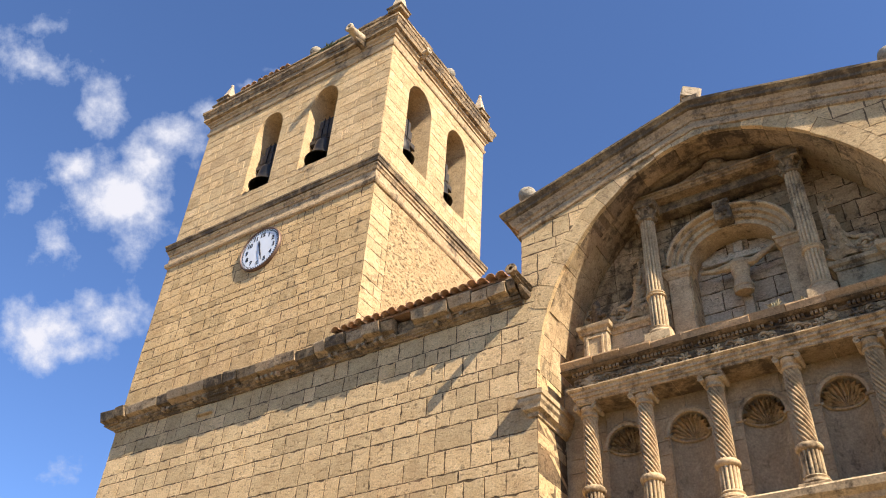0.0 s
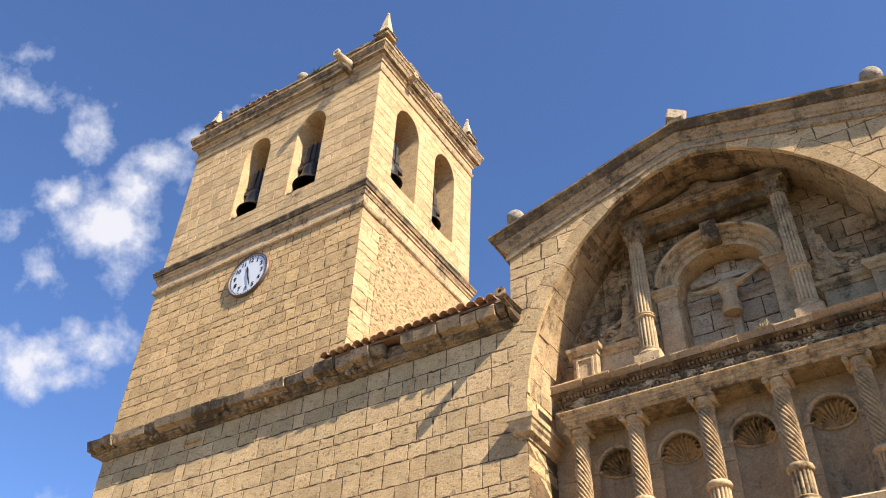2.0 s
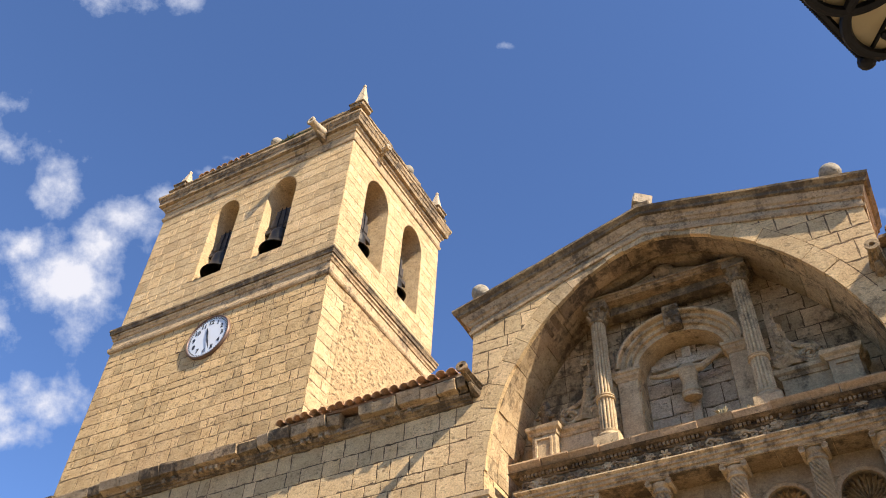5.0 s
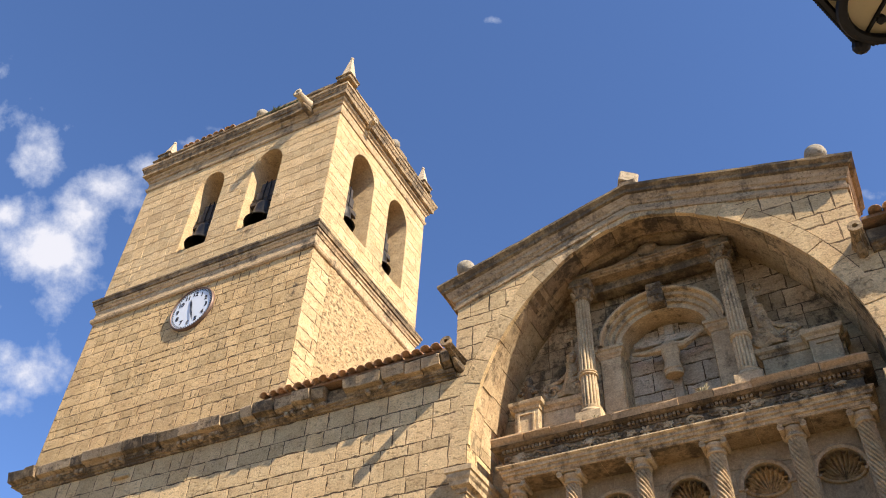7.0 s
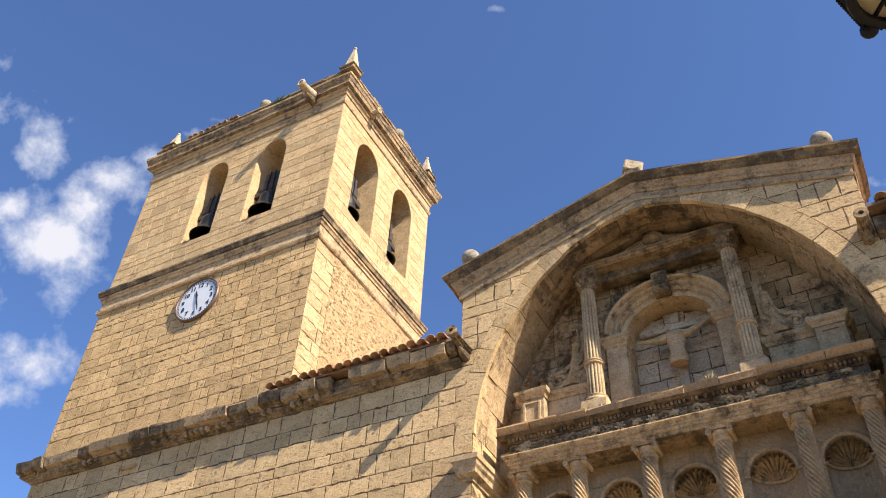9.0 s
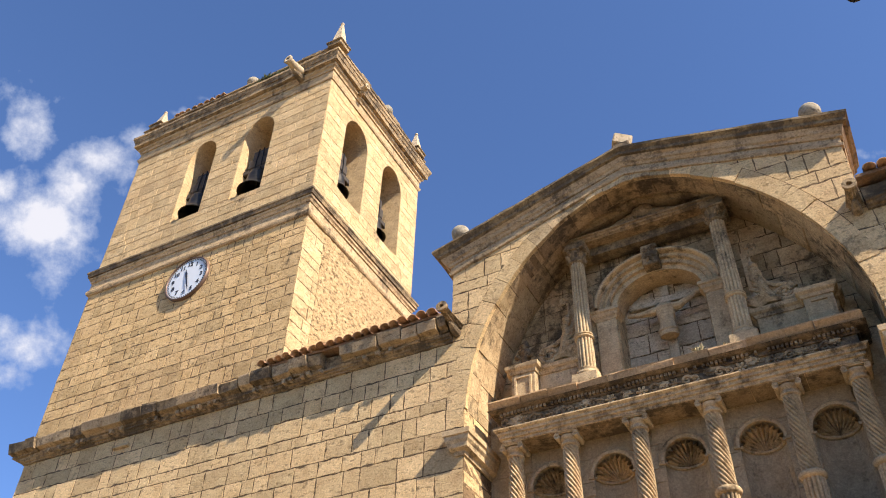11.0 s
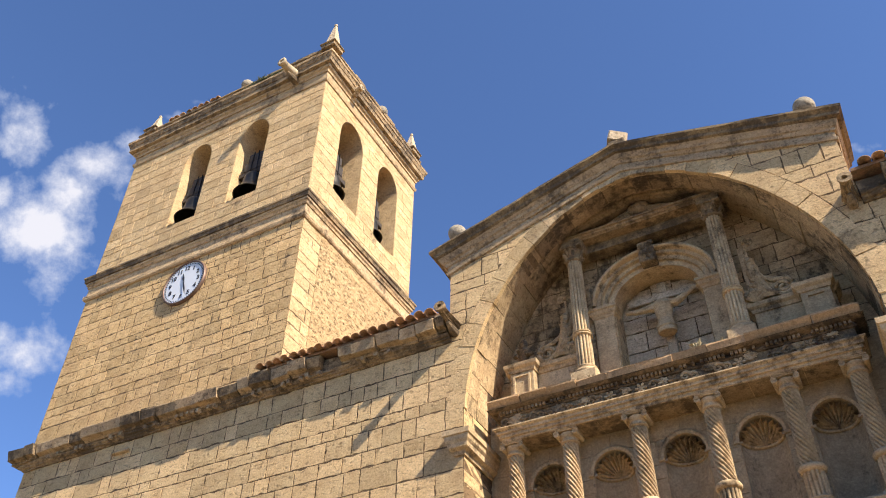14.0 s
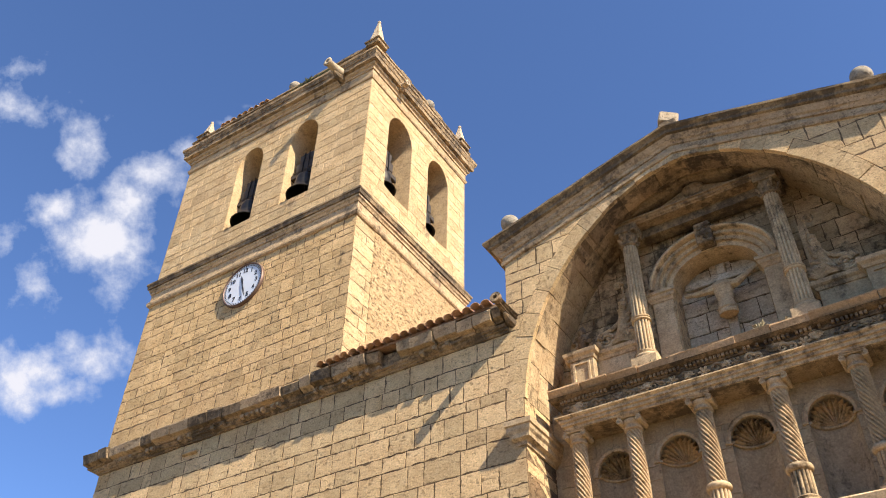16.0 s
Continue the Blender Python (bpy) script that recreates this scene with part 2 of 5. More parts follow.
def ashlar(poly, gap, proud, depth, rng, name="ashlar_block", jitter=0.006):
    """One dressed block from an outline of (u, z): chamfered front edge, sides running back into the wall."""
    cx = sum(p[0] for p in poly) / len(poly)
    cz = sum(p[1] for p in poly) / len(poly)
    key = tuple((round(p[0] - cx, 2), round(p[1] - cz, 2)) for p in poly) + (proud, depth)
    if key in STONE_CACHE and len(STONE_CACHE[key]) >= 4:
        return rng.choice(STONE_CACHE[key]), cx, cz

    def inset(d):
        out = []
        n = len(poly)
        for i in range(n):
            a, b, c = Vector(poly[i - 1]), Vector(poly[i]), Vector(poly[(i + 1) % n])
            e1, e2 = (b - a).normalized(), (c - b).normalized()
            n1, n2 = Vector((-e1.y, e1.x)), Vector((-e2.y, e2.x))
            k = n1 + n2
            k = k / max(0.35, k.length_squared / 2) if k.length > 1e-6 else n1
            out.append((b.x + k.x * d - cx, b.y + k.y * d - cz))
        return out
    rough = []
    for i in range(len(poly)):
        a, b = poly[i], poly[(i + 1) % len(poly)]
        ex, ez = (b[0] - a[0]), (b[1] - a[1])
        k = math.hypot(ex, ez)
        rough.append(a)
        if k > 0.16:
            n = max(1, int(k / 0.11))
            for q in range(1, n + 1):
                f = (q + rng.uniform(-0.3, 0.3)) / (n + 1)
                d = max(0.0, rng.gauss(0.001, 0.006))
                if rng.random() < 0.17:
                    d += rng.uniform(0.008, 0.026) * (1.0 if abs(ex) > abs(ez) else 0.5)
                rough.append((a[0] + ex * f - ez / k * d, a[1] + ez * f + ex / k * d))
    poly = rough
    n = len(poly)
    side, front = inset(gap / 2), inset(gap / 2 + 0.004)
    verts = [(x, depth, z) for x, z in side]
    verts += [(x + rng.uniform(-jitter, jitter), -proud + 0.002, z + rng.uniform(-jitter, jitter)) for x, z in side]
    verts += [(x + rng.uniform(-jitter, jitter), -proud + rng.uniform(-0.0015, 0.0015), z + rng.uniform(-jitter, jitter)) for x, z in front]
    faces = [list(range(2 * n, 3 * n))]
    for ring in (0, n):
        for i in range(n):
            j = (i + 1) % n
            faces.append([ring + i, ring + j, ring + n + j, ring + n + i])
    me = mesh_of(name, verts, faces)
    STONE_CACHE.setdefault(key, []).append(me)
    return me, cx, cz


def courses(parent, frame_of, z0, z1, left, right, openings, height, width, material, seed, proud=0.0, gap=0.016):
    """Lays ashlar in courses over a face. left(z), right(z): the face's ends; openings: (centre, half(z), zlow, zhigh)."""
    rng = random.Random(seed)
    n = max(1, round((z1 - z0) / height))
    cuts = [z0 + (z1 - z0) * (i + (rng.uniform(-0.24, 0.24) if 0 < i < n else 0)) / n for i in range(n + 1)]
    for a, b in zip(cuts[:-1], cuts[1:]):
        zs = [a, b]
        hits = sorted([o for o in openings if o[2] < b - 0.02 and o[3] > a + 0.02], key=lambda o: o[0])
        slanted = abs(left(a) - left(b)) > 0.01 or abs(right(a) - right(b)) > 0.01
        if hits or slanted:
            zs = [a + (b - a) * i / 4 for i in range(5)]

        def bound(o, z, side):
            return o[0] + side * (o[1](z) if o[2] <= z <= o[3] else 0.0)
        ends = [(left, (lambda z, o=hits[0]: bound(o, z, -1)) if hits else right)]
        for k, o in enumerate(hits):
            ends.append((lambda z, o=o: bound(o, z, 1), (lambda z, q=hits[k + 1]: bound(q, z, -1)) if k + 1 < len(hits) else right))
        for lo, hi in ends:
            l, r = min(lo(z) for z in zs), max(hi(z) for z in zs)
            if r - l < 0.08:
                continue
            x = l
            cells = []
            while x < r - 0.01:
                w = round(width * rng.choice((0.55, 0.7, 0.85, 1.0, 1.2, 1.5)) / 0.06) * 0.06
                if r - x - w < width * 0.4:
                    w = r - x
                cells.append((x, x + w))
                x += w
            for x0, x1 in cells:
                lefts = [(max(x0, lo(z)), z) for z in zs]
                rights = [(min(x1, hi(z)), z) for z in zs]
                keepers = [i for i in range(len(zs)) if rights[i][0] - lefts[i][0] > 0.03]
                if len(keepers) < 2:
                    continue
                lefts, rights = [lefts[i] for i in keepers], [rights[i] for i in keepers]

                def slim(chain):
                    return [chain[0]] + [q for p, q, s in zip(chain, chain[1:], chain[2:]) if abs((q[0] - p[0]) - (s[0] - q[0])) > 1e-4] + [chain[-1]]
                poly = slim(rights)
                poly = slim(lefts)[:1] + poly + slim(lefts)[1:][::-1]
                me, cx, cz = ashlar(poly, gap, proud + rng.choice((-0.001, 0, 0.001, 0.002)), 0.05, rng)
                place("ashlar_block", me, material, parent, "", frame_of @ Matrix.Translation((cx, 0, cz)))


def face_frame(x, y, turn):
    """Front faces: turn 0 (u is +x). Faces that look to +x: turn 90 (u is +y)."""
    return pose(x, y, 0, 0, 0, turn)

# ---------------------------------------------------------------- plan
FACE = 12.0                       # front plane of tower, nave and gable
TX0, TX1, TY1 = -18.0, -10.6, 17.1   # tower
STRING, BELFRY_TOP = 16.52, 22.15
GX0, GX1, AXIS = -6.47, 1.11, -2.68  # gable wall and its axis
ARCH = dict(half=3.49, spring=9.8, apex=14.0, power=1.75)
BELLS_FRONT = [(-15.09, 0.50), (-12.98, 0.52)]
BELLS_SIDE = [(13.55, 0.58), (15.56, 0.55)]
SILL, BELL_SPRING, BELL_APEX = 18.3, 20.75, 21.5
EAVE = 11.2                       # underside of the nave's cornice
EAST_EAVE = 11.45                 # the same beyond the portal

# ground
ground_me = mesh_of("ground", [(-900, -900, 0), (900, -900, 0), (900, 900, 0), (-900, 900, 0)], [[0, 1, 2, 3]])
structure("ground", ground_me, PAVING, "pale stone paving of the church square", "ground")


# tower: a hollow shaft
def tower_core():
    bm = bmesh.new()
    box(bm, TX0 + 0.004, TX1 - 0.004, FACE + 0.004, TY1, 17.2, BELFRY_TOP + 0.6)
    me = bpy.data.meshes.new("wall_belfry")
    bm.to_mesh(me)
    bm.free()
    ob = structure("wall_belfry", me, BELFRY_CORE, "pale golden ashlar belfry with arched bell openings", "tower")
    hollow = box_mesh("hollow", TX0 + 0.95, TX1 - 0.95, FACE + 0.95, TY1 - 0.95, 17.6, 21.95)
    tools = [hollow]
    for cx, half in BELLS_FRONT:
        tools.append(prism("hole", arch_outline(cx, half, SILL, BELL_SPRING, BELL_APEX), FACE - 1, FACE + 1.2))
    for cy, half in BELLS_SIDE:
        me = prism("hole", arch_outline(cy, half, SILL, BELL_SPRING, BELL_APEX), -1, 1.2)
        me.transform(pose(TX1, 0, 0, 0, 0, 90))
        tools.append(me)
    cut(ob, tools)
    return ob


belfry = tower_core()
tower = structure("wall_tower", box_mesh("wall_tower", TX0 + 0.004, TX1 - 0.004, FACE + 0.004, TY1, EAVE + 0.402, 17.2), MORTAR, "golden ashlar shaft of the bell tower", "tower")


def opening_list(bells):
    return [(c, (lambda z, h=h: half_at(z, h, BELL_SPRING, BELL_APEX)), SILL, BELL_APEX) for c, h in bells]


string = sweep("string_course", [(TX0, TY1, 0, -1, 1), (TX0, FACE, 0, -1, -1), (TX1, FACE, 0, 1, -1), (TX1, TY1, 0, 1, 1)],
               [(-0.05, 16.48), (0.04, 16.48), (0.07, 16.52), (0.08, 16.58), (0.07, 16.64), (0.025, 16.66), (0.025, 16.92), (0.05, 16.92), (0.07, 16.99), (0.10, 17.02), (0.105, 17.09), (-0.05, 17.09)], rough=0.006, seed=3, step=0.8)
structure("string_course", string, TOWER_MOULD, "weathered moulded stone string course round the tower", "cornice")
string_top = sweep("string_course_cap", [(TX0, TY1, 0, -1, 1), (TX0, FACE, 0, -1, -1), (TX1, FACE, 0, 1, -1), (TX1, TY1, 0, 1, 1)],
                   [(-0.05, 17.095), (0.14, 17.10), (0.155, 17.20), (0.175, 17.22), (0.175, 17.28), (-0.05, 17.42)], rough=0.007, seed=6, step=0.35)
structure("string_course_cap", string_top, WEATHERED, "dark lichened drip edge of the string course", "cornice")
cornice_me = sweep("tower_cornice", [(TX0, TY1, 0, -1, 1), (TX0, FACE, 0, -1, -1), (TX1, FACE, 0, 1, -1), (TX1, TY1, 0, 1, 1)],
                   [(-0.05, 21.95), (0.03, 21.95), (0.055, 22.00), (0.055, 22.06), (0.02, 22.08), (0.02, 22.34), (0.05, 22.34), (0.07, 22.42), (0.12, 22.46), (0.125, 22.54), (-0.05, 22.54)], rough=0.008, seed=4, step=0.7)
structure("tower_cornice", cornice_me, TOWER_MOULD, "weathered moulded stone cornice crowning the tower", "cornice")
corona_me = sweep("tower_corona", [(TX0, TY1, 0, -1, 1), (TX0, FACE, 0, -1, -1), (TX1, FACE, 0, 1, -1), (TX1, TY1, 0, 1, 1)],
                  [(-0.05, 22.545), (0.15, 22.55), (0.22, 22.57), (0.225, 22.74), (0.245, 22.75), (0.28, 22.86), (0.30, 22.88), (0.30, 22.98), (0.15, 23.04), (-0.5, 23.06)], rough=0.010, seed=7, step=0.3)
structure("tower_corona", corona_me, WEATHERED, "dark lichened projecting edge of the tower cornice", "cornice")
parapet_me = sweep("tower_parapet", [(TX0, TY1, 0, -1, 1), (TX0, FACE, 0, -1, -1), (TX1, FACE, 0, 1, -1), (TX1, TY1, 0, 1, 1)],
                   [(-0.45, 23.0), (0.10, 23.0), (0.11, 23.34), (0.15, 23.36), (0.15, 23.43), (-0.45, 23.46)], rough=0.012, seed=5, step=0.7)
structure("tower_parapet", parapet_me, WEATHERED, "low weathered stone parapet on top of the tower", "parapet")
roof_me = box_mesh("tower_roof", TX0 + 0.3, TX1 - 0.3, FACE + 0.3, TY1 - 0.2, 22.4, 23.2)
structure("tower_roof", roof_me, TILE, "flat tiled roof of the tower behind its parapet", "roof")

# nave walls: left wall carries on below the tower
nave_me = box_mesh("wall_nave", TX0 + 0.012, GX0 + 0.010, FACE + 0.004, FACE + 1.2, 0, EAVE + 0.4)
nave = structure("wall_nave", nave_me, MORTAR, "tall golden ashlar nave wall", "wall")
side_me = box_mesh("wall_tower_base", TX0 + 0.012, TX1 - 0.008, FACE + 1.202, TY1, 0, EAVE + 0.40)
structure("wall_tower_base", side_me, NAVE_STONE, "ashlar base of the bell tower", "wall")
nave_r_me = box_mesh("wall_nave_east", GX1 + 0.02, 16.0, FACE + 0.004, FACE + 1.2, 0, EAST_EAVE + 0.4)
nave_r = structure("wall_nave_east", nave_r_me, MORTAR, "weathered ashlar nave wall beside the portal", "wall")
back_me = box_mesh("wall_nave_back", TX1, 16.0, 26.0, 26.8, 0, 13)
structure("wall_nave_back", back_me, NAVE_STONE, "plain far wall of the nave", "wall")


# eaves of the nave: bed mould with broken cornice blocks on it
def eave(name, x0, x1, seed, gaps, west_return, base=EAVE):
    prof = [(-0.05, base + 0.10), (0.04, base + 0.10), (0.05, base + 0.14), (0.09, base + 0.145), (0.10, base + 0.18), (0.13, base + 0.19), (0.15, base + 0.24), (0.10, base + 0.25), (0.10, base + 0.52), (-0.05, base + 0.60)]
    path = [(x0, FACE, 0, -1 if west_return else 0, -1), (x1, FACE, 0, 0, -1)]
    if west_return:
        path = [(x0, FACE + 2.0, 0, -1, 0)] + path
    ob = structure(name, sweep(name, path, prof, rough=0.016, seed=seed, step=0.25), WEATHERED, "broken weathered stone eaves cornice", "cornice")
    rng = random.Random(seed)
    bit = box_mesh("dentil", -0.04, 0.04, -0.09, 0.02, -0.045, 0.045, bevel=0.008)
    n = int((x1 - x0) / 0.15)
    for i in range(n):
        if rng.random() < 0.3:
            place("dentil", bit, RAKE_STONE, ob, "", pose(x0 + 0.1 + i * 0.15, FACE - 0.14, base + 0.19 + rng.uniform(-0.01, 0.01), rng.uniform(-6, 6), rng.uniform(-5, 5), rng.uniform(-5, 5)))
    x = x0 - (0.30 if west_return else 0)
    while x < x1 - 0.05:
        w = min(rng.uniform(0.30, 0.62), x1 - x)
        if not any(a < x + w / 2 < b for a, b in gaps):
            d, up = rng.uniform(0.32, 0.41), rng.uniform(-0.03, 0.02)
            block = [(0.05, 0.25), (-d * 0.45, 0.25), (-d * 0.5, 0.29), (-d * 0.84, 0.31), (-d, 0.50), (-d * 0.98, 0.535), (-d * 0.8, 0.56), (0.05, 0.60)]
            n = len(block)
            verts = []
            for xx in (x + 0.012, x + w - 0.012):
                verts += [(xx + rng.uniform(-0.012, 0.012), FACE + o + rng.uniform(-0.02, 0.02), base + z + up + rng.uniform(-0.014, 0.014)) for o, z in block]
            faces = [[k, k + 1, n + k + 1, n + k] for k in range(n - 1)] + [list(range(n)), list(range(n, 2 * n)), [n - 1, 0, n, 2 * n - 1]]
            place("cornice_block", mesh_of("cornice_block", verts, faces), rng.choice((RAKE_STONE, RAKE_STONE, WEATHERED)), ob)
        x += w
    return ob


eave("eaves_cornice", TX0, GX0 + 0.05, 11, [(-9.1, -8.75), (-8.2, -7.9)], True)
eave("eaves_cornice_east", GX1, 16.0, 12, [(1.0, 1.5), (2.4, 2.7)], False, EAST_EAVE)

# gable wall with the great arch
SLOPE = 0.317


def rake(x):
    """Top of the gable wall under its raking cornice."""
    return 14.32 - (SLOPE if x < AXIS else 0.287) * abs(x - AXIS)


gable_me = prism("wall_gable", [(GX0 + 0.012, 0), (GX1 - 0.012, 0), (GX1 - 0.012, rake(GX1) + 0.2), (AXIS, rake(AXIS) + 0.2), (GX0 + 0.012, rake(GX0) + 0.2)], FACE + 0.004, FACE + 1.35)
gable = structure("wall_gable", gable_me, MORTAR, "gabled portal wall of weathered ashlar with a great arch", "wall")
cut(gable, [prism("hole", arch_outline(AXIS, ARCH["half"], -1, ARCH["spring"], ARCH["apex"], ARCH["power"], 24), FACE - 1, FACE + 3),
            prism("hole", arch_outline(AXIS, ARCH["half"] - 0.02, 8.0, ARCH["spring"], ARCH["apex"] + 0.42, ARCH["power"], 24), FACE + 0.5, FACE + 3)])

# raking cornice, one run for each slope with a return at the foot
rake_path = [(GX0, FACE + 1.2, rake(GX0), -1.35, 0.0), (GX0, FACE, rake(GX0), -1.35, -1), (AXIS, FACE, rake(AXIS), 0, -1), (GX1, FACE, rake(GX1), 0.95, -1), (GX1, FACE + 1.2, rake(GX1), 0.95, 0.0)]
rake_me = sweep("raking_cornice", rake_path, [(-0.25, -0.16), (0.04, -0.16), (0.055, -0.10), (0.02, -0.08), (0.02, 0.05), (0.05, 0.05), (0.07, 0.11), (0.10, 0.13), (0.12, 0.20), (0.15, 0.24), (-0.25, 0.245)], rough=0.012, seed=21, step=0.4)
structure("raking_cornice", rake_me, RAKE_STONE, "weathered moulded cornice along the slopes of the gable", "cornice")
rake_top = sweep("raking_corona", rake_path, [(-0.25, 0.25), (0.16, 0.25), (0.20, 0.26), (0.20, 0.33), (0.25, 0.37), (0.27, 0.38), (0.27, 0.43), (0.18, 0.47), (-1.35, 0.50)], rough=0.008, seed=22, step=0.3)
structure("raking_corona", rake_top, WEATHERED, "dark lichened top edge of the gable cornice", "cornice")

# back wall of the portal recess: storey below, field above
ENT_TOP = 9.94
low_me = box_mesh("wall_portal_lower", AXIS - 3.6, AXIS + 3.6, FACE + 1.1, FACE + 1.9, 0, ENT_TOP)
portal_low = structure("wall_portal_lower", low_me, NICHE_WALL, "carved stone wall of the portal with shell niches", "wall")
up_me = box_mesh("wall_portal_upper", AXIS - 3.6, AXIS + 3.6, FACE + 1.32, FACE + 2.2, ENT_TOP - 0.3, 14.6)
portal_up = structure("wall_portal_upper", up_me, MORTAR, "stone field of the arch above the portal", "wall")

# nave roofs
def nave_roof(name, x0, x1, base):
    y0, y1, z0, z1 = FACE - 0.30, 26.5, base + 0.58, base + 3.6
    me = mesh_of(name, [(x0, y0, z0), (x1, y0, z0), (x1, y1, z1), (x0, y1, z1), (x0, y0, z0 + 0.06), (x1, y0, z0 + 0.06), (x1, y1, z1 + 0.06), (x0, y1, z1 + 0.06)],
                 [[0, 1, 2, 3], [4, 5, 6, 7], [0, 1, 5, 4], [1, 2, 6, 5], [2, 3, 7, 6], [3, 0, 4, 7]])
    return structure(name, me, TILE, "sloping nave roof of old clay tiles", "roof")


roof_w = nave_roof("roof_nave", TX1 - 0.0, GX0 + 0.02, EAVE)
roof_e = nave_roof("roof_nave_east", GX1 - 0.02, 16.0, EAST_EAVE)

# ---------------------------------------------------------------- ashlar
FRONT = face_frame(0, FACE, 0)
SIDE = face_frame(TX1, 0, 90)
courses(tower, FRONT, 11.75, STRING, lambda z: TX0, lambda z: TX1, [], 0.325, 0.47, ASHLAR, 1)
courses(belfry, FRONT, 17.3, 22.0, lambda z: TX0, lambda z: TX1, opening_list(BELLS_FRONT), 0.35, 0.56, ASHLAR_PALE, 2, proud=0.004, gap=0.022)
courses(belfry, SIDE, 17.3, 22.0, lambda z: FACE, lambda z: TY1, opening_list(BELLS_SIDE), 0.36, 0.75, ASHLAR_PALE, 3, proud=0.003, gap=0.02)
courses(tower, SIDE, 11.9, STRING, lambda z: FACE, lambda z: FACE + (1.05 if int(z / 0.36) % 2 else 0.8), [], 0.36, 0.9, ASHLAR_PALE, 4)
courses(nave, FRONT, 5.6, EAVE + 0.1, lambda z: TX0, lambda z: AXIS - ARCH["half"], [], 0.39, 0.52, NAVE_STONE, 5)
courses(nave_r, FRONT, 7.2, EAST_EAVE + 0.1, lambda z: AXIS + ARCH["half"], lambda z: 6.5, [], 0.40, 0.52, NAVE_STONE, 6)
courses(gable, FRONT, EAVE + 0.1, 14.28, lambda z: max(GX0, AXIS - (14.32 - z) / SLOPE), lambda z: min(GX1, AXIS + (14.32 - z) / 0.287),
        [(AXIS, lambda z: half_at(z, ARCH["half"] + 0.36, ARCH["spring"], ARCH["apex"] + 0.34, ARCH["power"]), 0, ARCH["apex"] + 0.34)], 0.38, 0.52, NAVE_STONE, 7)


def arch_point(a, grow=0.0, rise=0.0):
    c, s = math.cos(a), math.sin(a)
    return (AXIS + math.copysign((ARCH["half"] + grow) * abs(c) ** (2 / ARCH["power"]), c), ARCH["spring"] + (ARCH["apex"] + rise + grow - ARCH["spring"]) * abs(s) ** (2 / ARCH["power"]))


def voussoirs(count, y0, y1, seed, phase, rise):
    rng = random.Random(seed)
    cuts = [math.pi * min(1, max(0, (i + phase) / count)) for i in range(count + 1)]
    for a, b in zip(cuts[:-1], cuts[1:]):
        if b - a < 0.02:
            continue
        m = (a + b) / 2
        drop = rng.uniform(-0.012, 0.016)
        g = 0.035 / count * math.pi * 0.35
        inner = [arch_point(t, -0.012 - drop, rise) for t in (a + g, m, b - g)]
        outer = [arch_point(t, 0.345 if not rise else 0.06, rise) for t in (b - g, m, a + g)]
        ring = inner + outer
        cx, cz = sum(p[0] for p in ring) / 6, sum(p[1] for p in ring) / 6
        me = prism("voussoir", [(p[0] - cx, p[1] - cz) for p in ring], rng.uniform(-0.018, 0.0), y1 - y0 - 0.012)
        # inner stones: soot on a few, the arch's inner shade put into ENTAB's colour
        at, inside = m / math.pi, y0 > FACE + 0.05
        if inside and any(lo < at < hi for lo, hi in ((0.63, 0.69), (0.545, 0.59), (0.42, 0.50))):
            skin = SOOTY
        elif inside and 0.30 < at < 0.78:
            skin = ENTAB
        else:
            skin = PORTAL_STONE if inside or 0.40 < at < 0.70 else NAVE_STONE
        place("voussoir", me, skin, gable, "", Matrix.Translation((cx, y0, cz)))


voussoirs(27, FACE, FACE + 0.10, 31, 0, 0)
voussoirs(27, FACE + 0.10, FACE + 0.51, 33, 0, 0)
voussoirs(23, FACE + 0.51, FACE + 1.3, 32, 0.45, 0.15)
JAMB_L, JAMB_R = face_frame(AXIS - ARCH["half"], 0, 90), face_frame(AXIS + ARCH["half"], 0, -90)
courses(gable, JAMB_L, 5.6, ARCH["spring"], lambda z: FACE - 0.0, lambda z: FACE + 1.1, [], 0.40, 0.62, NAVE_STONE, 8, gap=0.012)
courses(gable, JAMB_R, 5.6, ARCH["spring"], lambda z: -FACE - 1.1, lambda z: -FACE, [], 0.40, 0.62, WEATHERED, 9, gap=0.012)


# imposts at the springing
def impost(name, side):
    x = AXIS + side * ARCH["half"]
    prof = [(-0.05, 8.86), (0.03, 8.86), (0.05, 8.93), (0.12, 8.97), (0.13, 9.05), (0.16, 9.10), (0.17, 9.18), (0.20, 9.19), (0.20, 9.28), (0.10, 9.34), (-0.05, 9.36)]
    far = x + side * 0.13
    path = [(far, FACE, 0, side, -1), (x, FACE, 0, -side, -1), (x, FACE + 1.1, 0, -side, 0)]
    path = [(far, FACE + 0.1, 0, side, 0)] + path
    me = sweep(name, path, prof, rough=0.006, seed=41, step=0.4)
    return structure(name, me, CARVED, "moulded stone impost capital at the foot of the arch", "capital")


impost("impost_west", -1)
impost("impost_east", 1)

